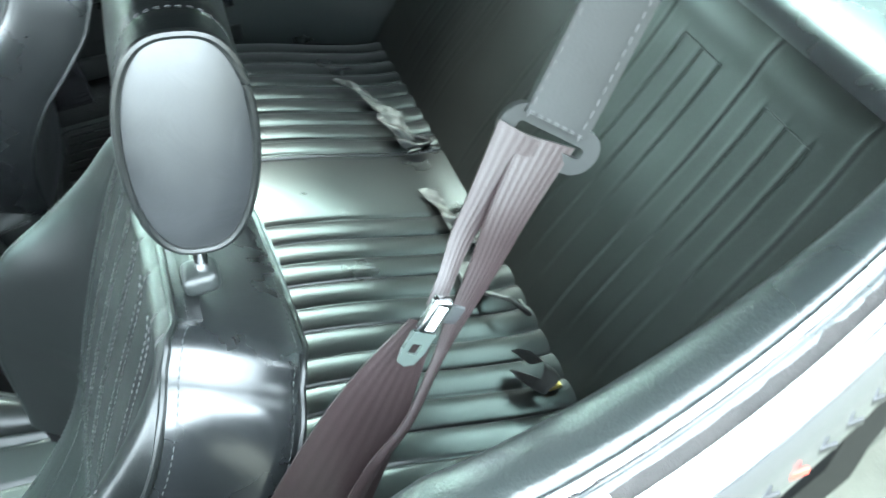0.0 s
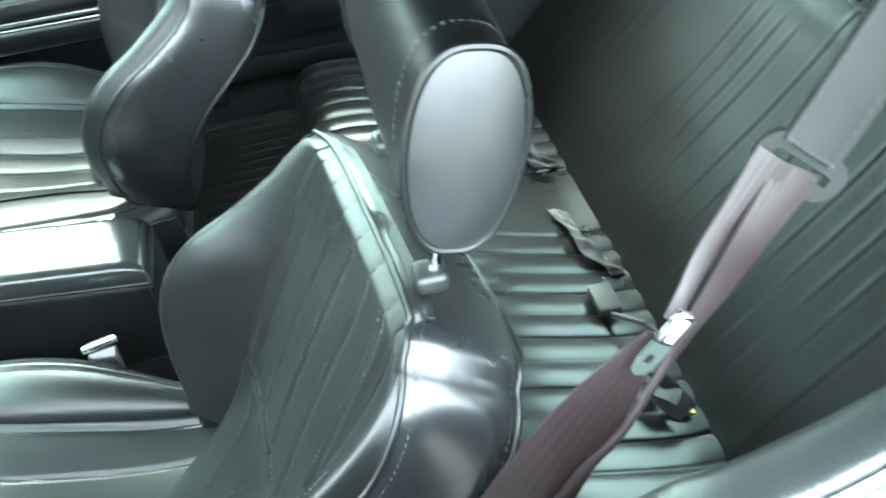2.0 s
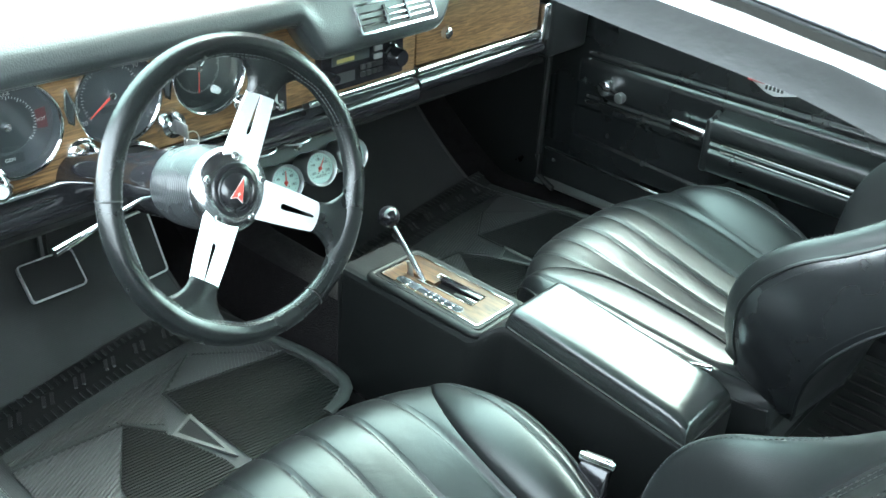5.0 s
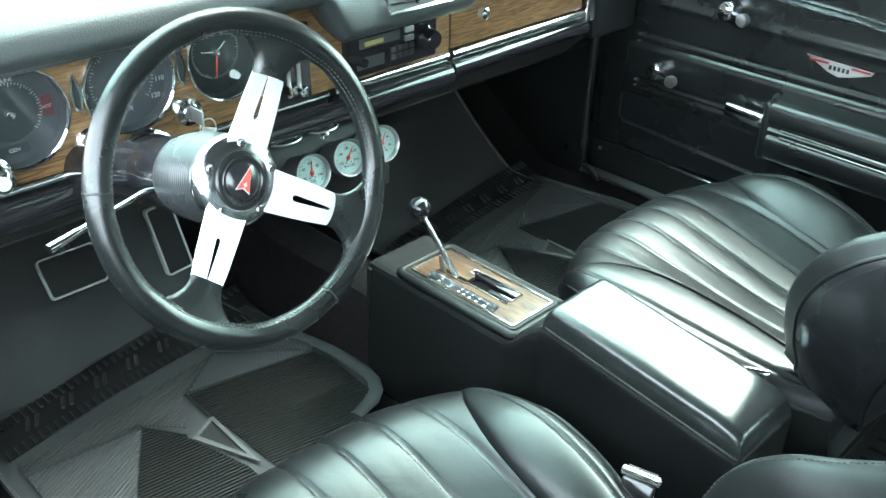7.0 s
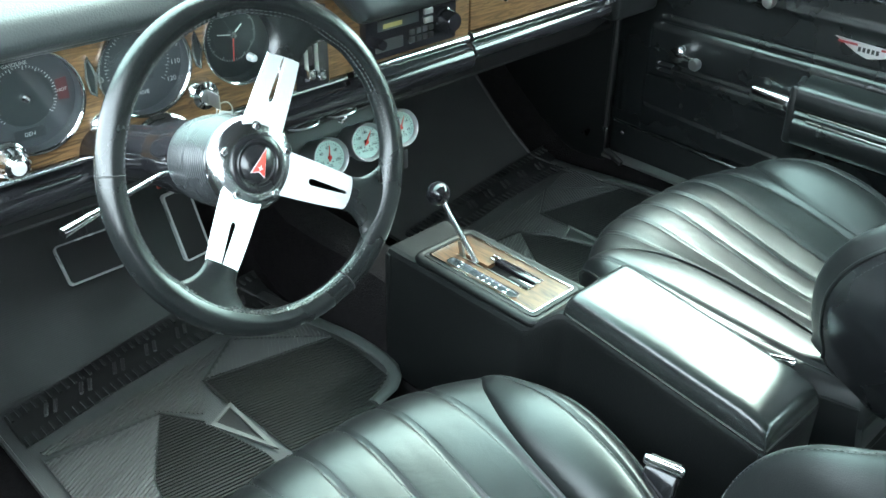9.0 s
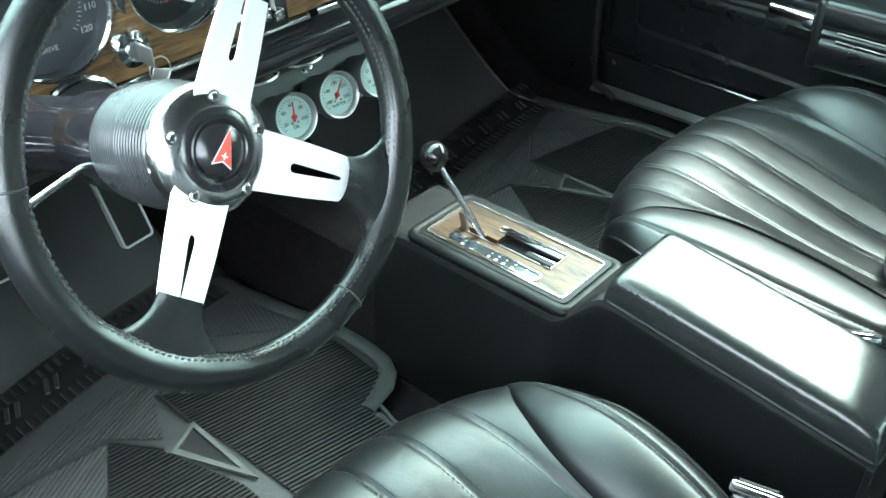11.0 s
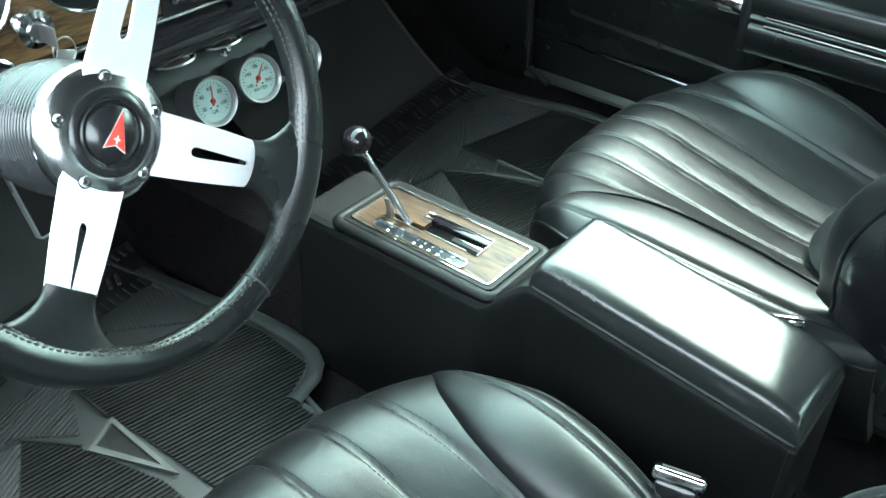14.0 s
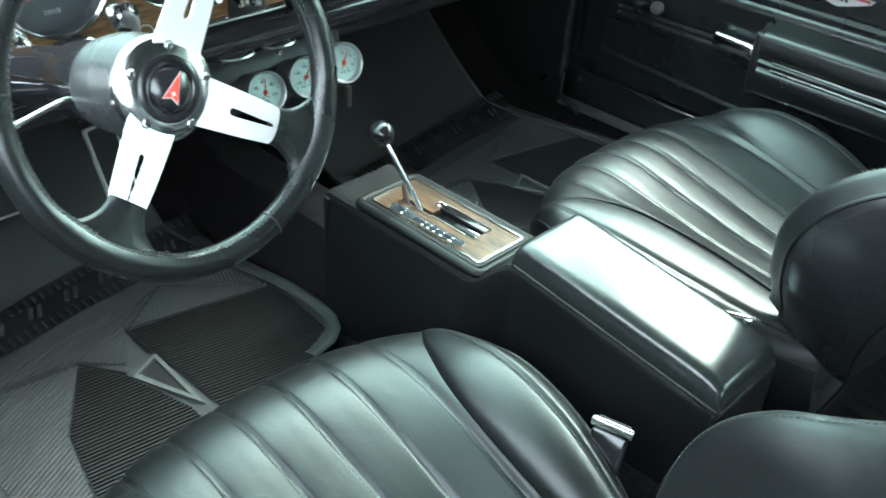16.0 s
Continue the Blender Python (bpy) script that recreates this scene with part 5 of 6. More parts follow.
    part("end_panel", box((0.620, FACE_Y - 0.010, 0.68), (0.762, FACE_Y + 0.05, 0.87), 0.012, 3), PANEL, dash)
    part("end_panel", box((-0.775, FACE_Y - 0.03, 0.66), (-0.664, FACE_Y + 0.05, 0.90), 0.012, 3), PANEL, dash)
    # instruments
    build_dial(dash, -0.487, 0.822, 0.062, 0.020, "fuel")
    build_dial(dash, -0.343, 0.828, 0.062, 0.020, "speed")
    build_dial(dash, -0.200, 0.832, 0.060, 0.028, "clock")
    for x in (-0.4145, -0.272):
        o = [(0, 0.026), (0.009, 0.0), (0.004, -0.026), (-0.004, -0.020), (-0.007, 0.0), (-0.004, 0.020)]
        part("indicator_lamp", frame_strip(o, [(q[0] * 0.55, q[1] * 0.82) for q in o], 0.004, on_dash(x, 0.835)), CHROME, dash, "slim chrome-edged indicator lamp", False)
        part("indicator_lens", prism([(q[0] * 0.55, q[1] * 0.82) for q in o][::-1], 0.002, on_dash(x, 0.835)), DIAL_DARK, dash, "", False)
    # knobs: ignition with keys, lamp and wiper knobs
    def knob(x, z, r, L, lab):
        k = part("knob", lathe([(0, L), (r * 0.55, L), (r * 0.62, L - 0.002), (r * 0.85, L - 0.004), (r, L * 0.55), (r, L * 0.25), (r * 1.25, 0.004), (r * 1.3, 0)], 32), CHROME, dash, lab, m=on_dash(x, z))
        part("cap", lathe([(0, L + 0.001), (r * 0.5, L + 0.0008), (r * 0.52, L - 0.001)], 24), ALLOY, k)
        for j in range(12):
            part("flute", box((r * 0.97, -0.0012, L * 0.3), (r * 1.03, 0.0012, L * 0.75), m=Matrix.Rotation(j * math.pi / 6, 4, "Z")), STEEL, k, "", False)
    knob(-0.527, 0.762, 0.017, 0.030, "fluted chrome knob")
    knob(-0.405, 0.768, 0.017, 0.030, "fluted chrome knob")
    knob(-0.150, 0.776, 0.010, 0.026, "small chrome knob")
    ign = part("ignition_switch", lathe([(0, 0.020), (0.011, 0.020), (0.012, 0.016), (0.0185, 0.014), (0.021, 0.006), (0.022, 0)], 32), CHROME, dash, "chrome ignition switch", m=on_dash(-0.272, 0.776))
    part("key", box((-0.0012, -0.010, 0.018), (0.0012, 0.010, 0.046), 0.0008), STEEL, ign, "steel key in the lock")
    part("spare_key", box((0.008, -0.026, 0.036), (0.028, -0.012, 0.038), 0.0008, m=Matrix.Rotation(radians(-20), 4, "Z")), STEEL, ign, "second key on the ring")
    part("key_ring", tube([(0.010 + 0.012 * math.cos(2 * math.pi * k / 24), -0.018 + 0.014 * math.sin(2 * math.pi * k / 24), 0.038) for k in range(24)], 0.0009, 6, closed=True), STEEL, ign)
    # heater levers
    ht = part("heater_panel", prism(rounded(-0.026, -0.062, 0.030, 0.055, 0.004), 0.004, on_dash(-0.095, 0.800)), PLASTIC, dash, "black heater panel")
    for dx, dz in ((-0.010, -0.03), (0.008, -0.035)):
        part("lever", box((dx - 0.003, -0.05, 0.004), (dx + 0.003, 0.03, 0.007), 0.001, m=on_dash(-0.095, 0.800)), STEEL, ht)
        part("lever_knob", box((dx - 0.006, dz - 0.014, 0.004), (dx + 0.006, dz, 0.020), 0.002, m=on_dash(-0.095, 0.800)), CHROME, ht)
    # radio
    rad = thing("car_radio", "black cassette car radio with a small yellow display", "radio", at=(0, 0, 0))
    at = on_dash(0.090, 0.788)
    body = part("radio_body", prism(rounded(-0.092, -0.034, 0.092, 0.034, 0.004), 0.014, at), PLASTIC, rad)
    part("display", box((-0.070, 0.008, 0.0142), (0.012, 0.024, 0.0152), m=at), DIAL_DARK, body, "", False)
    part("display_figures", box((-0.060, 0.011, 0.0153), (-0.022, 0.018, 0.0156), m=at), YELLOW, body, "yellow display figures", False)
    part("tape_slot", box((-0.075, -0.024, 0.0142), (-0.02, -0.006, 0.0150), m=at), MATTE, body, "", False)
    for k in range(8):
        part("button", box((-0.008 + 0.013 * (k % 4), -0.022 + 0.012 * (k // 4), 0.014), (0.002 + 0.013 * (k % 4), -0.013 + 0.012 * (k // 4), 0.018), 0.001, m=at), MATTE, body)
    for dz in (0.006, 0.020):
        part("button", box((0.022, dz - 0.004, 0.014), (0.040, dz + 0.005, 0.018), 0.001, m=at), STEEL, body)
    part("dial_knob", lathe([(0, 0.044), (0.013, 0.044), (0.015, 0.041), (0.016, 0.022), (0.019, 0.020), (0.019, 0.014)], 32, on_dash(0.152, 0.790)), PLASTIC, body, "round black knob")
    part("dial_knob", lathe([(0, 0.030), (0.007, 0.030), (0.008, 0.014)], 24, on_dash(0.018, 0.780)), PLASTIC, body)
    # centre vent on the hood
    vent = part("air_vent", frame_strip(rounded(-0.085, -0.024, 0.085, 0.024, 0.006), rounded(-0.081, -0.020, 0.081, 0.020, 0.004), 0.008, Matrix.Translation((0.108, 0.822, 0.880)) @ Matrix.Rotation(radians(62), 4, "X")), CHROME, dash, "chrome-framed air vent")
    for k in range(3):
        part("vane", box((-0.075, -0.012 + 0.009 * k, 0.001), (0.075, -0.008 + 0.009 * k, 0.006), 0.001, m=Matrix.Translation((0.108, 0.822, 0.880)) @ Matrix.Rotation(radians(62), 4, "X")), CHROME, vent)
    for k in range(2):
        part("divider", box((-0.025 + 0.048 * k, -0.015, 0.001), (-0.021 + 0.048 * k, 0.015, 0.008), m=Matrix.Translation((0.108, 0.822, 0.880)) @ Matrix.Rotation(radians(62), 4, "X")), PLASTIC, vent)
    ev = part("air_vent", frame_strip(rounded(-0.05, -0.02, 0.05, 0.02, 0.005), rounded(-0.043, -0.014, 0.043, 0.014, 0.004), 0.008, Matrix.Translation((0.70, 0.848, 0.845)) @ Matrix.Rotation(radians(75), 4, "X")), CHROME, dash, "end vent with black vanes")
    for k in range(5):
        part("vane", box((-0.042, -0.012 + 0.0055 * k, 0.0), (0.042, -0.010 + 0.0055 * k, 0.006), m=Matrix.Translation((0.70, 0.848, 0.845)) @ Matrix.Rotation(radians(75), 4, "X")), MATTE, ev)


def build_gauges():
    pod = thing("gauge_pod", "black bracket with three round white-faced gauges under the dash", "gauge pod")
    part("bracket", slab(lambda u, v: (-0.125 + 0.235 * u, 0.905 + 0.05 * v, 0.585 + 0.085 * v), 0.004, 10, 4, (0, 0.8, -0.5)), POD, pod, "grey panel holding the gauges")
    part("shelf", slab(lambda u, v: (-0.13 + 0.245 * u, 0.900 + 0.07 * v, 0.672 + 0.03 * v), 0.004, 10, 4, (0, 0.2, -1)), MATTE, pod)
    for k, (x, name, ang) in enumerate(((-0.081, "OIL", 80), (-0.009, "WATER", 55), (0.062, "VOLTS", 60))):
        m = Matrix.Translation((x, 0.872, 0.625 + 0.003 * k)) @ Matrix.Rotation(radians(-6), 4, "Z") @ Matrix.Rotation(radians(72), 4, "X")
        g = part("gauge", lathe([(0, -0.045), (0.024, -0.045), (0.026, -0.012), (0.030, -0.008), (0.0303, 0.0085), (0.0292, 0.0100), (0.0282, 0.0092), (0.0252, 0.0016), (0.0, 0.001)], 40), CUP, pod, "round gauge in a satin alloy cup", m=m)
        part("face", lathe([(0, 0.0022), (0.0252, 0.0022), (0.0252, 0.001)], 40), FACE, g, "white printed face")
        t = bmesh.new()
        for j in range(25):
            a = radians(-40 + 260 * j / 24)
            L = 0.004 if j % 4 == 0 else 0.0022
            box((0.0225 - L, -0.0003, 0.0023), (0.0225, 0.0003, 0.0026), m=Matrix.Rotation(a, 4, "Z"), bm=t)
        part("ticks", t, DIAL_DARK, g, "", False)
        for j, num in enumerate(("20", "40", "60", "80", "100") if k == 0 else ("100", "140", "180", "220", "260") if k == 1 else ("10", "12", "14", "16", "18")):
            a = radians(205 - 57 * j)
            part("lettering", lettering(num, 0.0065, Matrix.Translation((0.0150 * math.cos(a), 0.0150 * math.sin(a), 0.0024)), 0.0002), DIAL_DARK, g, "", False)
        part("lettering", lettering(name, 0.0062, Matrix.Translation((0, -0.013, 0.0024)), 0.0002), DIAL_DARK, g, "", False)
        for dx in (-0.0045, 0.0045):
            part("peg", lathe([(0, 0.0032), (0.0011, 0.003), (0.0012, 0.002)], 10, Matrix.Translation((dx, -0.0075, 0))), DIAL_DARK, g)
        part("needle", prism([(-0.0016, -0.006), (0.0016, -0.006), (0.0004, 0.019), (-0.0004, 0.019)], 0.0006, Matrix.Translation((0, 0, 0.0034)) @ Matrix.Rotation(radians(ang - 90), 4, "Z")), RED, g, "red needle", False)
        part("hub", lathe([(0, 0.006), (0.003, 0.0055), (0.0034, 0.003)], 16), RED, g)
        q = part("lens", lathe([(0, 0.0068), (0.026, 0.0062)], 32), LENS, g)
        q.visible_shadow = False
    for x in (-0.112, -0.042):
        o = part("lamp", lathe([(0, 0.006), (0.020, 0.004), (0.026, 0.0)], 32, Matrix.Translation((x, 0.889, 0.684)) @ Matrix.Diagonal((1, 0.62, 1, 1))), SMOKED, pod, "smoky oval lamp")
        part("bulb", lathe([(0, 0.0075), (0.005, 0.0068), (0.0065, 0.005)], 16, Matrix.Translation((x, 0.889, 0.684))), MAROON, o, "dark red bulb spot")
        part("lamp_rim", tube([(x + 0.027 * math.cos(2 * math.pi * k / 32), 0.889 + 0.017 * math.sin(2 * math.pi * k / 32), 0.683) for k in range(32)], 0.0014, 6, closed=True), CUP, o)
    part("toggle", lathe([(0, 0.014), (0.003, 0.014), (0.003, 0.004), (0.006, 0.003), (0.006, 0)], 16, Matrix.Translation((-0.045, 0.885, 0.672)) @ Matrix.Rotation(radians(60), 4, "X")), CHROME, pod, "small chrome switch")
    part("cable", tube([(-0.05, 0.90, 0.685), (-0.03, 0.905, 0.70), (0.0, 0.91, 0.715), (0.03, 0.93, 0.72)], 0.003, 6), MATTE, pod)
    part("key_tag", box((0.075, 0.878, 0.55), (0.085, 0.886, 0.585), 0.002), MATTE, pod)


# ---- steering wheel ----
def build_wheel():
    c, R, tilt = Vector((-0.4086, 0.526, 0.847)), 0.1647, 16.8
    M = Matrix.Translation(c) @ Matrix.Rotation(radians(0.6), 4, "Z") @ Matrix.Rotation(radians(90 - tilt), 4, "X")
    wheel = new("steering_wheel")
    wheel.matrix_world = M
    tagged(wheel, "three-spoke steering wheel with stitched black leather rim and slotted alloy spokes", "steering wheel")
    r0 = 0.0125
    def rim(u, v):
        a, b = 2 * math.pi * u, 2 * math.pi * v
        k = 1.0
        for s in (326, 60, 228):
            d = abs((math.degrees(a) - s + 180) % 360 - 180)
            k = max(k, 1 + 0.22 * step(26, 14, d))
        grip = 1 + 0.012 * noise.noise((math.cos(a) * 9, math.sin(a) * 9, b))
        rr = r0 * grip
        x = R - r0 + rr * math.cos(b) * (k if math.cos(b) < 0 else 1)
        return (x * math.cos(a), x * math.sin(a), rr * math.sin(b) * 0.95)
    part("rim", grid(rim, 180, 20), RIM, wheel, "black leather rim")
    seam = bmesh.new()
    stitches([Vector(rim(k / 300, 0.385)) * 0.9995 for k in range(301)], 0.005, 0.0008, bm=seam)
    stitches([Vector(rim(k / 300, 0.435)) * 0.9995 for k in range(301)], 0.005, 0.0008, bm=seam)
    part("stitching", seam, THREAD, wheel)
    for a in (291, 166):
        part("rim_seam", tube([Vector(rim(a / 360, k / 20)) * 1.0 for k in range(20)], 0.0009, 6, closed=True), MATTE, wheel)
    hub_z = -0.030
    for a in (-34, 60, 228):
        A = Matrix.Rotation(radians(a), 4, "Z")
        # leather shoe where the spoke meets the rim
        def shoe(u, v):
            r = 0.103 + (R - 0.010 - 0.103) * u
            w = 0.0178 + 0.056 * u ** 2.2
            b = 2 * math.pi * v
            f = w * math.cos(b) / r
            return A @ Vector((r * (math.cos(f) * u + 1 - u), r * math.sin(f), -0.0075 * (1 - u) + 0.0088 * math.sin(b) + 0.0))
        t = grid(shoe, 14, 24)
        part("spoke_shoe", t, RIM, wheel, "leather-covered spoke end")
        # slotted alloy spoke
        outer = [(0.030, -0.0225)] + [(0.050 + 0.0645 * k / 8, -0.0215 + 0.0050 * k / 8 - 0.0006 * math.sin(math.pi * k / 8)) for k in range(9)]
        ends = [(0.0621, -0.0012), (0.0635, -0.0030), (0.0660, -0.0036), (0.0720, -0.0034), (0.0800, -0.0030), (0.0880, -0.0026), (0.0960, -0.0021), (0.1030, -0.0018), (0.1060, -0.0013), (0.1068, -0.0005)]
        inner = ends + [(x, -w) for x, w in ends[::-1]]
        outer = outer + [(x, -w) for x, w in outer[::-1]]
        lean = Matrix.Translation((0, 0, hub_z)) @ A @ Matrix.Rotation(radians(-11.0), 4, "Y")
        part("spoke", frame_strip(outer, inner, 0.0035, lean), ALLOY, wheel, "brushed alloy spoke with a long slot", False)
    hub = part("hub_ring", lathe([(0.024, 0.0125), (0.0290, 0.0130), (0.0320, 0.0127), (0.0360, 0.0116), (0.0400, 0.0100), (0.0438, 0.0078), (0.0462, 0.0048), (0.0468, -0.002), (0.042, -0.008)], 64, Matrix.Translation((0, 0, hub_z))), POLISHED, wheel, "polished hub ring")
    part("horn_surround", lathe([(0.0195, 0.0130), (0.0205, 0.0150), (0.0218, 0.0156), (0.0226, 0.0146), (0.0236, 0.0150), (0.0280, 0.0142), (0.0298, 0.0124)], 56, Matrix.Translation((0, 0, hub_z))), BUTTON, hub, "black horn surround")
    part("horn_button", lathe([(0, 0.0205), (0.011, 0.0197), (0.0175, 0.0172), (0.0195, 0.014)], 48, Matrix.Translation((0, 0, hub_z))), BUTTON, hub, "domed black horn button")
    arrow = [(0.0, 0.0148), (0.0072, -0.0104), (0.0, -0.0072), (-0.0072, -0.0104)]
    rim_arrow = [(0.0, 0.0162), (0.0081, -0.0116), (0.0, -0.0081), (-0.0081, -0.0116)]
    part("badge_edge", prism(rim_arrow[::-1], 0.0006, Matrix.Translation((0, 0, hub_z + 0.0200)) @ Matrix.Rotation(radians(-37), 4, "Z")), PALE_GLEAM, hub, "thin pale edge round the badge", False)
    part("badge", prism(arrow[::-1], 0.0008, Matrix.Translation((0, 0, hub_z + 0.0203)) @ Matrix.Rotation(radians(-37), 4, "Z")), RED, hub, "red arrow-shaped badge", False)
    star = []
    for k in range(8):
        r = 0.0030 if k % 2 == 0 else 0.0009
        star.append((r * math.sin(k * math.pi / 4), -0.004 + r * math.cos(k * math.pi / 4)))
    part("badge_star", prism(star[::-1], 0.0004, Matrix.Translation((0, 0, hub_z + 0.0212)) @ Matrix.Rotation(radians(-37), 4, "Z")), WHITE, hub, "", False)
    for k in range(5):
        a = radians(73 + 72 * k)
        at = Matrix.Translation((0.0358 * math.cos(a), 0.0358 * math.sin(a), hub_z + 0.0112))
        bolt = part("bolt", lathe([(0.0, 0.0006), (0.0019, 0.0006), (0.0020, 0.0022), (0.0030, 0.0022), (0.0037, 0.0014), (0.0040, 0)], 20, at), POLISHED, hub, "socket-head bolt")
        part("socket", lathe([(0.0, 0.0009), (0.0019, 0.0009), (0.0019, 0.0006)], 6, at), MATTE, bolt)
        part("bolt_recess", lathe([(0.0040, 0.0007), (0.0047, 0.0008), (0.0050, 0.0004)], 20, at), RUBBER_DARK, bolt)
    # column behind it
    col = new("steering_column")
    col.matrix_world = M
    tagged(col, "glossy black steering column with a ribbed rubber boot", "steering column")
    prof = [(0.038, -0.036), (0.0430, -0.038)]
    for k in range(22):
        z = -0.040 - 0.0034 * k
        r = 0.0445 + 0.0030 * math.sin(k / 21 * math.pi)
        prof += [(r - 0.0005, z), (r, z - 0.0011), (r, z - 0.0026), (r - 0.0005, z - 0.0033)]
    prof += [(0.044, -0.117), (0.039, -0.121)]
    part("boot", lathe(prof, 48), BOOT, col, "ribbed grey-black rubber boot")
    part("collar", lathe([(0.036, -0.117), (0.040, -0.121), (0.040, -0.165), (0.038, -0.170), (0.038, -0.190), (0.034, -0.195)], 40), PLASTIC, col, "glossy black collar")
    part("tube", lathe([(0.033, -0.185), (0.033, -0.60), (0.0, -0.60)], 32), PLASTIC, col)
    part("signal_stalk", tube([M.inverted() @ Vector(q) for q in ((-0.425, 0.672, 0.800), (-0.492, 0.662, 0.791), (-0.535, 0.655, 0.785))], [0.0032, 0.0032, 0.0042], 10), CHROME, col, "chrome turn-signal stalk")
    part("stalk_tip", tube([M.inverted() @ Vector(q) for q in ((-0.532, 0.6555, 0.7855), (-0.566, 0.650, 0.781))], [0.0046, 0.0056], 10), CHROME, col)
    br = thing("column_bezel", "arched chrome trim round the steering column", "bezel", at=(-0.338, FACE_Y - 0.004, 0.716))
    part("arch", tube([(0.047 * math.cos(radians(10 + 160 * k / 24)), -0.002, 0.047 * math.sin(radians(10 + 160 * k / 24))) for k in range(25)], 0.0042, 8), CHROME, br)
    part("opening", prism([(0.045 * math.cos(radians(180 * k / 24)), 0.045 * math.sin(radians(180 * k / 24))) for k in range(25)], 0.003, Matrix.Rotation(radians(90), 4, "X")), MATTE, br)


def build_pedals():
    p = thing("brake_pedal", "wide black rubber brake pedal in a bright frame", "pedal", "pedals", at=(-0.361, 1.155, 0.437))
    tilt = Matrix.Rotation(radians(50), 4, "X")
    part("pad", prism(rounded(-0.046, -0.031, 0.046, 0.031, 0.006), 0.010, tilt), RUBBER_DARK, p)
    part("frame", frame_strip(rounded(-0.049, -0.034, 0.049, 0.034, 0.007), rounded(-0.0468, -0.0318, 0.0468, 0.0318, 0.005), 0.011, tilt), PALE_GLEAM, p, "bright steel frame")
    part("arm", tube([(0.0, 0.01, 0.01), (0.02, 0.06, 0.10), (0.02, 0.10, 0.24)], 0.008, 8), MATTE, p)
    a = thing("accelerator_pedal", "long black accelerator pedal in a bright frame", "pedal", "pedals", at=(-0.207, 1.118, 0.456))
    tilt = Matrix.Rotation(radians(72), 4, "X") @ Matrix.Rotation(radians(4), 4, "Z")
    part("pad", prism(rounded(-0.022, -0.0575, 0.022, 0.0575, 0.005), 0.010, tilt), RUBBER_DARK, a)
    part("frame", frame_strip(rounded(-0.0245, -0.060, 0.0245, 0.060, 0.006), rounded(-0.0215, -0.057, 0.0215, 0.057, 0.004), 0.012, tilt), PALE_GLEAM, a, "bright steel frame")
    part("arm", tube([(0.0, 0.01, 0.03), (0.0, 0.10, 0.12), (0.0, 0.22, 0.20)], 0.006, 8), MATTE, a)
    part("tape", box((-0.020, 0.036, 0.058), (0.012, 0.040, 0.062)), RED, a, "red strip at the pedal's top", False)


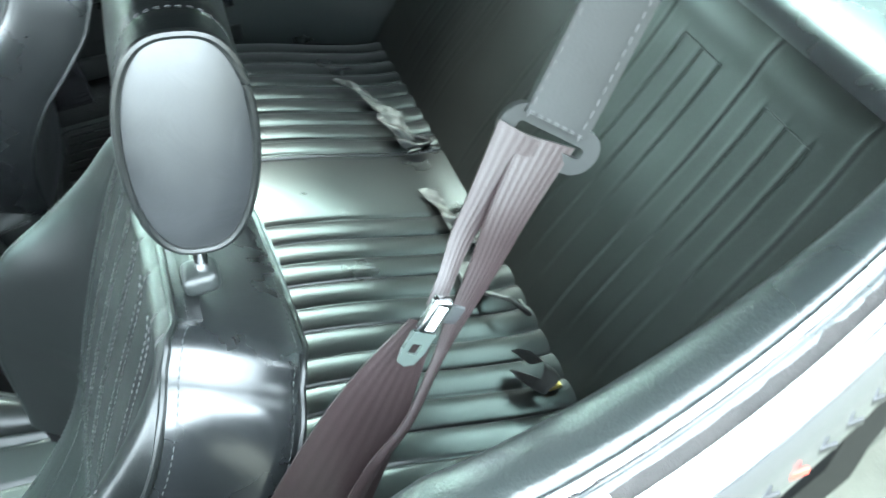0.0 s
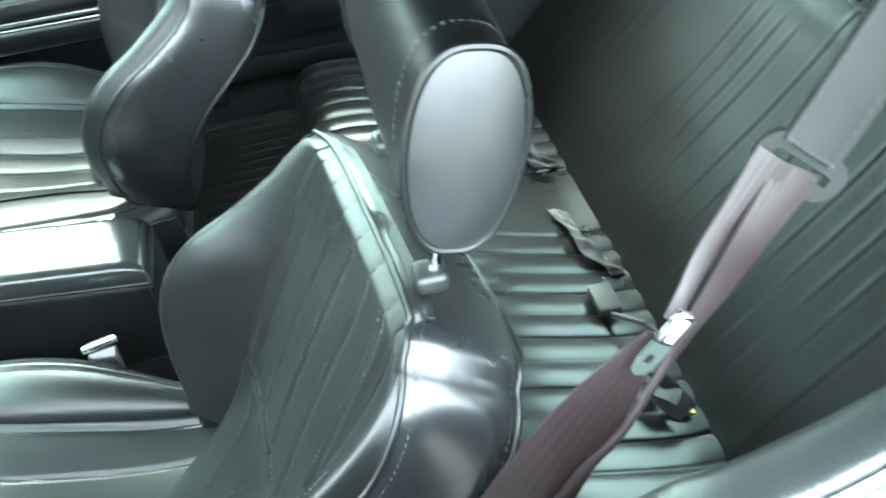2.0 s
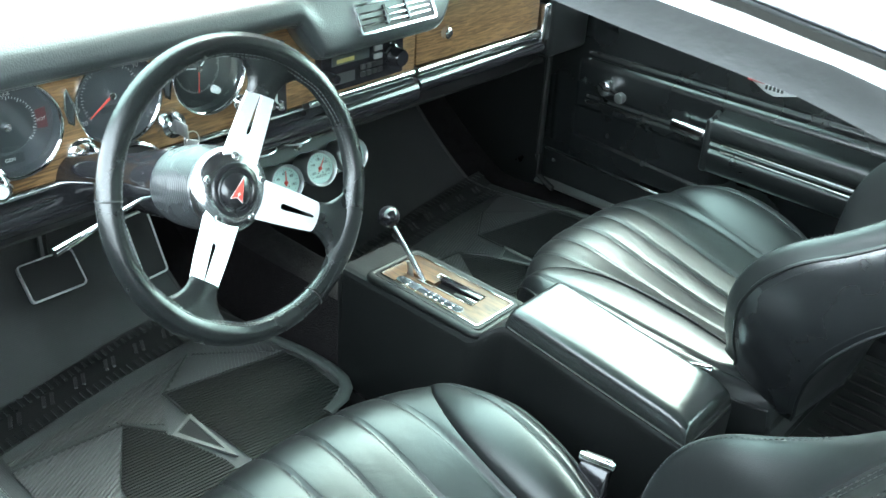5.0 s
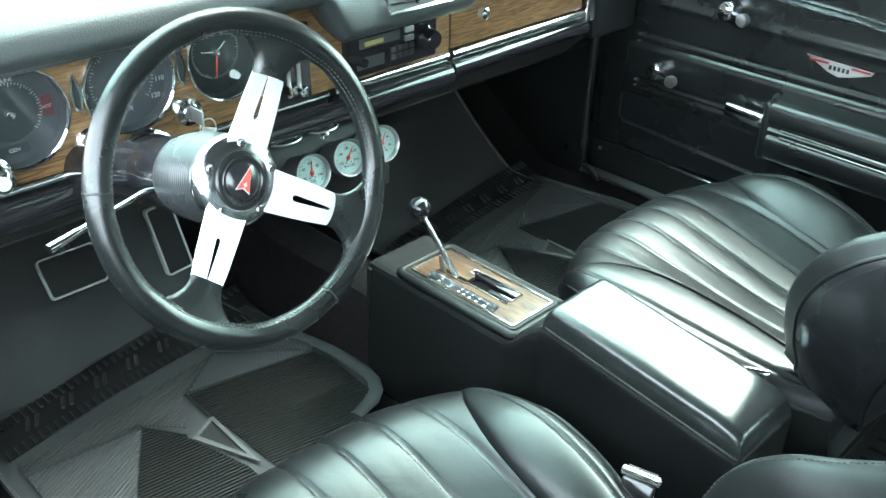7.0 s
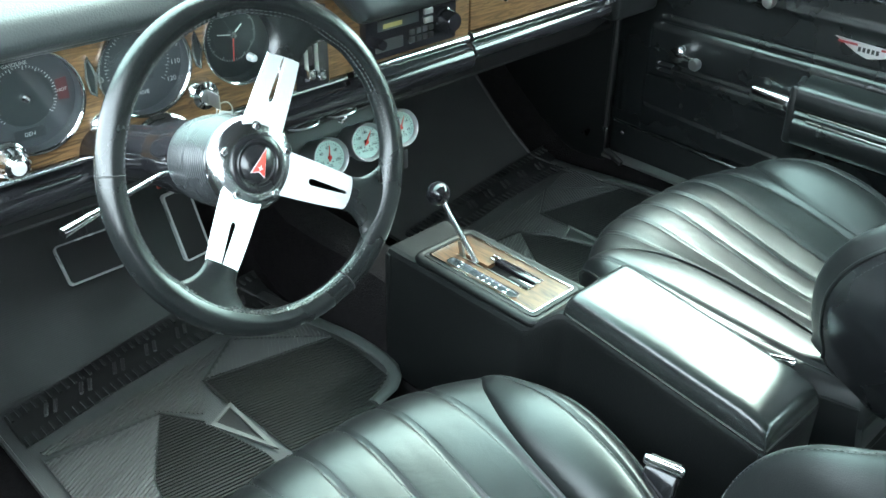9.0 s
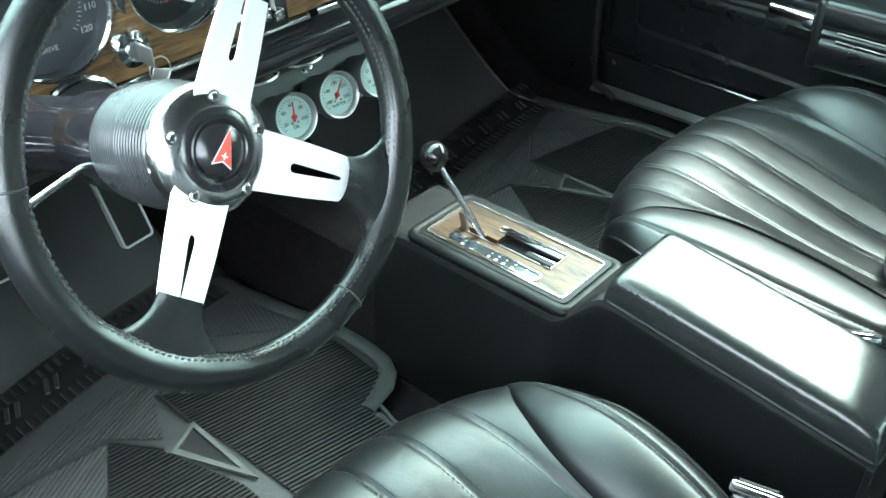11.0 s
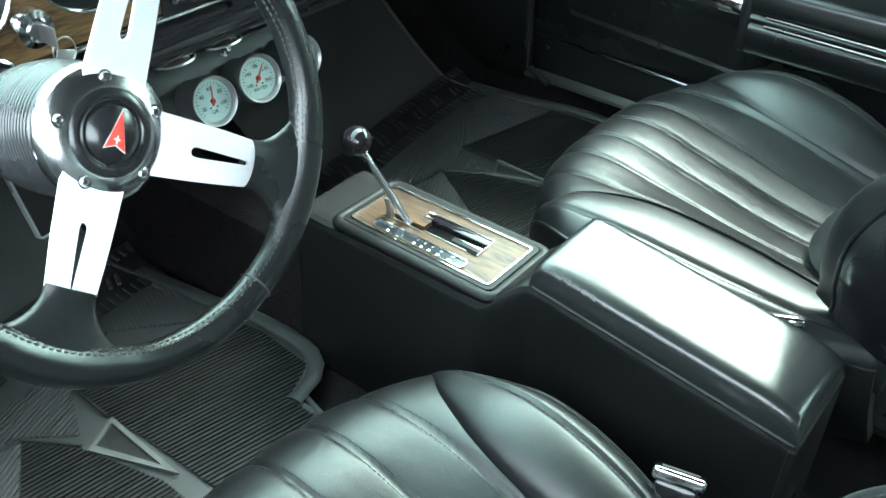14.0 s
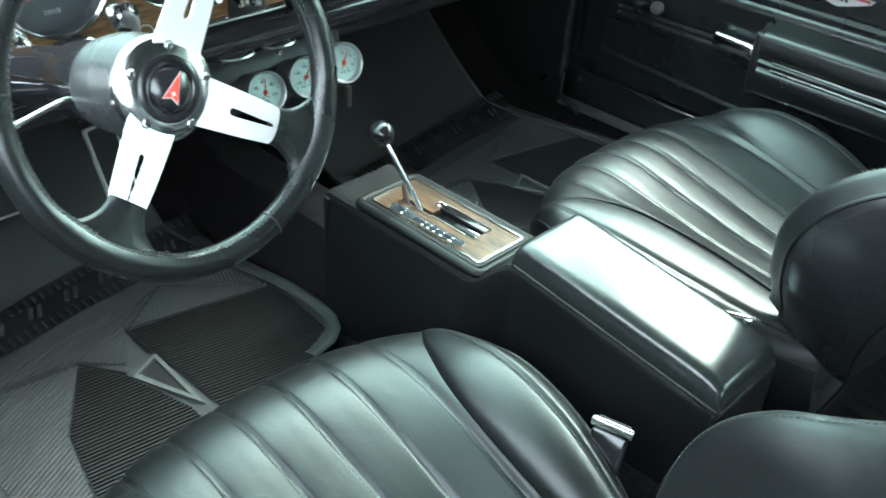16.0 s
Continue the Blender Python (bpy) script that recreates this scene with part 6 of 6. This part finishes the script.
# ---- doors ----
def build_right_door():
    d = thing("door_1", "black moulded door panel with chrome handle and window cranks", "door", kind="structure")
    X = 0.772
    face = Matrix(((0, 0, -1, X), (-1, 0, 0, 0), (0, 1, 0, 0), (0, 0, 0, 1)))  # own x runs rearwards, y up, z into the cabin
    part("panel", box((X + 0.008, -0.30, 0.33), (X + 0.06, 0.982, 0.93), 0.006), PANEL, d)
    def bead(z, z0, w):
        return math.exp(-((z - z0) / w) ** 2)
    def recess(y, z, y0, y1, z0, z1, r):
        """How far inside a rectangle with round corners, in metres."""
        dy, dz = abs(y - (y0 + y1) / 2) - (y1 - y0) / 2 + r, abs(z - (z0 + z1) / 2) - (z1 - z0) / 2 + r
        return r - (min(max(dy, dz), 0.0) + math.hypot(max(dy, 0.0), max(dz, 0.0)))
    def relief(u, v):
        y, z = 0.980 - 1.26 * u, 0.415 + 0.445 * v
        ahead = step(0.895, 0.885, y)
        h = 0.0042 * bead(z, 0.737, 0.008) * step(0.86, 0.82, y)
        h -= 0.0045 * (bead(z, 0.668, 0.0030) + bead(z, 0.652, 0.0030)) * step(0.875, 0.865, y)
        h += 0.0042 * step(0.650, 0.636, z) * ahead
        h -= 0.0045 * (bead(z, 0.571, 0.0028) + bead(z, 0.558, 0.0028)) * step(0.868, 0.858, y)
        tilt = 0.06 * (0.89 - y)
        h -= 0.0040 * step(-0.003, 0.004, recess(y, z, 0.545, 0.893, 0.470 - tilt, 0.541 - 0.3 * tilt, 0.014))
        h += 0.0015 * bead(y, 0.972, 0.004)
        return (X + 0.002 - h, y, z)
    part("moulded_face", slab(relief, 0.006, 420, 170, (1, 0, 0)), DOORSKIN, d, "moulded black vinyl face with pressed lines")
    part("top_strip", tube([(X - 0.003, 0.70, 0.8035), (X - 0.003, -0.28, 0.750)], 0.0040, 8), CHROME, d, "bright strip along the door top")
    part("top_strip", tube([(X - 0.003, 0.70, 0.8125), (X - 0.003, -0.28, 0.7625)], 0.0022, 8), CHROME, d, "thin bright strip")
    kick = part("kick_trim", prism([(-0.952, 0.415), (0.28, 0.372), (0.28, 0.335), (-0.90, 0.335), (-0.935, 0.352)][::-1], 0.010, face, None, 0.002), PANEL, d, "lower trim with bright edge")
    part("bright_edge", tube([(X - 0.011, 0.95, 0.416), (X - 0.011, 0.6, 0.404), (X - 0.011, 0.16, 0.388)], 0.0028, 8), CHROME, kick)
    part("screw", lathe([(0, 0.003), (0.004, 0.002), (0.005, 0)], 12, face @ Matrix.Translation((-0.925, 0.392, 0.010))), CHROME, kick)
    # armrest: a padded block with bright top line
    arm = part("armrest", slab(lambda u, v: (lambda p: (X - 0.001 - p.x, 0.535 - 0.78 * u, p.z))(curve_at([(0.0, 0, 0.503), (0.034, 0, 0.508), (0.046, 0, 0.530), (0.047, 0, 0.552), (0.040, 0, 0.561), (0.046, 0, 0.569), (0.041, 0, 0.577), (0.050, 0, 0.588), (0.051, 0, 0.606), (0.042, 0, 0.624), (0.0, 0, 0.634)], v)), 0.02, 30, 60, (1, 0, 0)), VINYL, d, "padded black armrest")
    part("armrest_end", box((X - 0.046, 0.533, 0.508), (X + 0.002, 0.552, 0.622), 0.008, 3), PANEL, arm)
    for z in (0.5765, 0.5625):
        part("armrest_line", tube([(X - 0.045, 0.51, z), (X - 0.045, 0.30, z - 0.002), (X - 0.045, -0.24, z - 0.010)], 0.0016, 8), STEEL, arm, "thin bright line")
    part("armrest_edge", tube([(X - 0.042, 0.535, 0.626), (X - 0.010, 0.545, 0.626), (X - 0.006, 0.546, 0.590), (X - 0.012, 0.548, 0.560), (X - 0.012, 0.545, 0.530), (X - 0.010, 0.520, 0.506)], 0.006, 8), VINYL, arm, "rolled front edge")
    # handle
    hd = part("door_handle", box((-0.044, -0.0140, 0.014), (0.040, 0.0140, 0.032), 0.006, 3, m=face @ Matrix.Translation((-0.594, 0.576, 0.0)) @ Matrix.Rotation(radians(-2), 4, "Z")), CHROME, d, "chrome pull handle")
    part("handle_pivot", lathe([(0, 0.03), (0.009, 0.028), (0.011, 0.010), (0.012, 0)], 20, face @ Matrix.Translation((-0.553, 0.573, 0.0))), CHROME, hd)
    # cranks
    for y, z, dx, dz in ((0.806, 0.606, 0.050, -0.004), (0.672, 0.760, 0.045, -0.004)):
        c = part("window_crank", lathe([(0, 0.034), (0.010, 0.033), (0.016, 0.030), (0.0185, 0.024), (0.0185, 0.010), (0.020, 0)], 32, face @ Matrix.Translation((-y, z, 0))), CHROME, d, "chrome window crank")
        part("crank_arm", box((0, -0.006, 0.024), (dx, 0.006, 0.030), 0.002, m=face @ Matrix.Translation((-y, z, 0)) @ Matrix.Rotation(math.atan2(dz, dx), 4, "Z")), CHROME, c)
        part("crank_knob", lathe([(0, 0.050), (0.010, 0.048), (0.0125, 0.043), (0.0115, 0.034), (0.008, 0.028)], 24, face @ Matrix.Translation((-y + dx, z + dz, 0))), STEEL, c, "round crank knob")
    # emblem: plain winged shield in red and silver
    em = part("emblem", prism([(-0.065, 0.014), (-0.02, 0.012), (0.06, 0.010), (0.055, 0.003), (0.02, -0.008), (0.0, -0.013), (-0.02, -0.008)][::-1], 0.003, face @ Matrix.Translation((-0.445, 0.701, 0.002))), STEEL, d, "silver winged emblem with red wings", False)
    for x0, x1 in ((-0.058, -0.022), (0.020, 0.054)):
        part("wing", box((x0, 0.0055, 0.003), (x1, 0.0095, 0.0038), m=face @ Matrix.Translation((-0.445, 0.701, 0.002))), CRIMSON, em, "", False)
    for k in range(5):
        part("emblem_bar", box((-0.020 + 0.008 * k, -0.003, 0.003), (-0.015 + 0.008 * k, 0.005, 0.0038), m=face @ Matrix.Translation((-0.445, 0.701, 0.002))), GUIDE, em, "", False)
    # door sill plate and kick panel ahead
    s = thing("door_sill", "dull alloy sill plate along the passenger door", "sill plate", kind="structure")
    part("plate", slab(lambda u, v: (0.738 + 0.020 * v, 0.958 - 0.80 * u, 0.338 + 0.006 * v), 0.006, 10, 4), STEEL, s)
    k = thing("kick_panel", "black side panel of the footwell", "side panel", kind="structure")
    part("panel", slab(lambda u, v: (0.764 - 0.02 * u, 0.968 + 0.5 * u, 0.275 + 0.62 * v), 0.02, 6, 6, (1, 0, 0)), PANEL, k)
    part("edge_seal", tube([(0.750, 0.960, 0.88), (0.751, 0.962, 0.60), (0.748, 0.962, 0.40), (0.742, 0.95, 0.35), (0.735, 0.90, 0.333)], 0.007, 8), RUBBER_DARK, k, "black door seal")
    part("clip", lathe([(0, 0.006), (0.004, 0.005), (0.005, 0)], 12, Matrix.Translation((0.735, 1.05, 0.62)) @ Matrix.Rotation(radians(-90), 4, "Y")), STEEL, k)
    k2 = thing("kick_panel", "black side panel of the footwell", "side panel", kind="structure")
    part("panel", slab(lambda u, v: (-0.775 + 0.02 * u, 0.965 + 0.5 * u, 0.285 + 0.60 * v), 0.02, 6, 6, (-1, 0, 0)), PANEL, k2)


def build_left_door():
    d = thing("door_2", "closed driver's door with a padded black top and chrome lock button", "door", kind="structure")
    part("panel", box((-0.835, -0.20, 0.33), (-0.785, 0.955, 0.86), 0.008), PANEL, d)
    part("top_pad", slab(lambda u, v: (lambda p: (p.x, -0.235 + 1.19 * u, p.z))(curve_at([(-0.80, 0, 0.80), (-0.792, 0, 0.85), (-0.797, 0, 0.878), (-0.815, 0, 0.890), (-0.835, 0, 0.895)], v)), 0.02, 24, 12, (-0.6, 0, -0.6)), PADDED, d, "grained padded door top")
    part("outer_skin", slab(lambda u, v: (lambda p: (p.x, -0.235 + 1.75 * u, p.z))(curve_at([(-0.868, 0, 0.893), (-0.90, 0, 0.885), (-0.945, 0, 0.82), (-0.975, 0, 0.62), (-0.96, 0, 0.32), (-0.94, 0, 0.2)], v)), 0.015, 24, 20, (0.9, 0, -0.2)), PAINT, d, "dark glossy door skin")
    part("belt_moulding", tube([(-0.868, -0.235, 0.897), (-0.868, 0.4, 0.897), (-0.868, 1.1, 0.90)], 0.006, 8), CHROME, d)
    k = part("lock_button", lathe([(0, 0.050), (0.0055, 0.0495), (0.0078, 0.047), (0.0082, 0.040), (0.0075, 0.0385), (0.0036, 0.037), (0.0034, 0.0), (0.010, -0.001), (0.010, -0.006)], 28, Matrix.Translation((-0.818, -0.229, 0.882))), CHROME, d, "mushroom-shaped chrome lock button")
    return d


def build_quarter_trim():
    q = thing("quarter_trim", "grained black padded trim panel below the rear side window", "trim panel", kind="structure")
    def pad(u, v):
        y = -0.245 - 1.0 * u
        x0 = sill_x(y)
        sec = [(0.190, 0.28), (0.150, 0.55), (0.094, 0.72), (0.074, 0.82), (0.068, 0.862), (0.057, 0.887), (0.035, 0.900), (0.012, 0.904), (0.004, 0.895)]
        p = curve_at([(a, 0, b) for a, b in sec], v)
        slim = 1 - 0.14 * step(0.10, 0.45, u) - 0.10 * step(0.45, 0.8, u)
        return Vector((x0 + p.x * slim, y, p.z - 0.02 * step(0.04, 0.0, u)))
    part("pad", slab(pad, 0.02, 50, 40, (-0.7, 0, -0.5)), TRIM, q)
    part("front_end", grid(lambda u, v: Vector(pad(0, v)).lerp(Vector((-0.82, -0.25, pad(0, v).z)), u), 3, 30), TRIM, q)
    ys = [-0.262 - 0.98 * k / 30 for k in range(31)]
    part("inner_moulding", slab(lambda u, v: (lambda y: (sill_x(y) + 0.006 - 0.006 * v, y, 0.903 + 0.003 * math.sin(math.pi * v)))(-0.262 - 0.98 * u), 0.008, 40, 4), CHROME, q, "bright inner sill moulding")
    part("window_channel", slab(lambda u, v: (lambda y: (sill_x(y) + 0.000 - 0.015 * v, y, 0.893 + 0.002 * noise.noise((y * 60, v * 3, 0))))(-0.262 - 0.98 * u), 0.02, 60, 4), GASKET_OLD, q, "worn felt window channel")
    part("outer_moulding", slab(lambda u, v: (lambda y: (sill_x(y) - 0.0150 - 0.009 * v, y, 0.894 + 0.004 * math.sin(math.pi * v)))(-0.300 - 0.94 * u), 0.010, 40, 6), CHROME, q, "bright outer belt moulding")
    part("clip", box((-0.006, -0.006, 0), (0.004, 0.006, 0.004), 0.0015, m=Matrix.Translation((sill_x(-0.368) - 0.010, -0.368, 0.894))), PALE_GLEAM, q, "small metal clip")
    r = thing("quarter_trim", "grained black padded trim panel beside the rear bench", "trim panel", kind="structure")
    part("pad", slab(lambda u, v: Vector((-sill_x(pad(u, v).y) - 0.35 * (pad(u, v).x - sill_x(pad(u, v).y)), pad(u, v).y, pad(u, v).z)), 0.02, 50, 40, (0.7, 0, -0.5)), TRIM, r)
    cp = thing("rear_pillar_trim", "black pillar trim and rubber channel behind the rear side window", "pillar trim", kind="structure")
    part("channel", tube([(-0.702, -0.690, 0.885), (-0.702, -0.690, 0.92), (-0.700, -0.688, 0.963), (-0.696, -0.700, 1.03), (-0.690, -0.76, 1.085), (-0.688, -0.84, 1.105)], 0.011, 8), RUBBER_DARK, cp)
    part("channel_edge", tube([(-0.722, -0.694, 0.890), (-0.721, -0.692, 0.963), (-0.715, -0.706, 1.03), (-0.704, -0.768, 1.09), (-0.698, -0.84, 1.112)], 0.006, 8), CHROME, cp)
    for k in (-1, 1):
        part("sail_panel", slab(lambda u, v: (k * (0.675 - 0.02 * v), -0.80 - 0.06 * v + (-0.95 + 0.64 * v) * u, 0.80 + (rail_z(-0.86 - 0.30 * u) + 0.01 - 0.80) * v), 0.01, 12, 10, (-k, 0, 0)), PANEL, cp)


def build_buckles():
    for x, y, z, rz in ((-0.131, 0.212, 0.496, 104), (0.148, 0.228, 0.486, 118)):
        b = thing("seat_buckle", "chrome-topped black seat belt buckle beside the console", "buckle", "front buckles", at=(x, y, z), rz=rz)
        tilt = Matrix.Rotation(radians(28), 4, "X")
        part("buckle_body", box((-0.020, -0.010, -0.09), (0.020, 0.010, -0.004), 0.004, m=tilt), PLASTIC, b)
        part("cap", box((-0.024, -0.008, -0.005), (0.024, 0.008, 0.007), 0.0035, 3, m=tilt), CHROME, b, "bright chrome top")
        part("slot", box((-0.017, -0.0025, 0.0062), (0.017, 0.0025, 0.0076), m=tilt), MATTE, b)
        part("stalk", ribbon([(0, 0.0, -0.06), (0.005, 0.035, -0.12), (0.01, 0.05, -0.17)], 0.03, 0.006, (1, 0.1, 0), 12), MATTE, b)


build_ground()
build_added_woods()
build_shell()
build_roof_rail()
build_floor()
build_right_door()
build_left_door()
build_quarter_trim()
build_dash()
build_gauges()
build_wheel()
build_pedals()
build_console()
build_seat("bucket_seat", "black leather bucket seat behind the steering wheel", -0.372, -0.450, 0.0, skew=-0.40)
build_headrest(-0.607, -0.345, -0.214, 1.022, 11, (-0.565, -0.385))
build_seat("bucket_seat", "black leather bucket seat on the passenger side", 0.398, 0.396, 0.068, recline=26.5, out=1, lift=0.020, ahead=0.050, drop=0.015, wider=0.032)
build_rear_mat()
build_rear_bench()
build_rear_straps()
build_front_belt()
build_buckles()
build_mat("floor_mat", -0.338, 0.835, False, 0.262, 0.0)
build_mat("floor_mat", 0.458, 0.832, False, 0.262, 0.0)
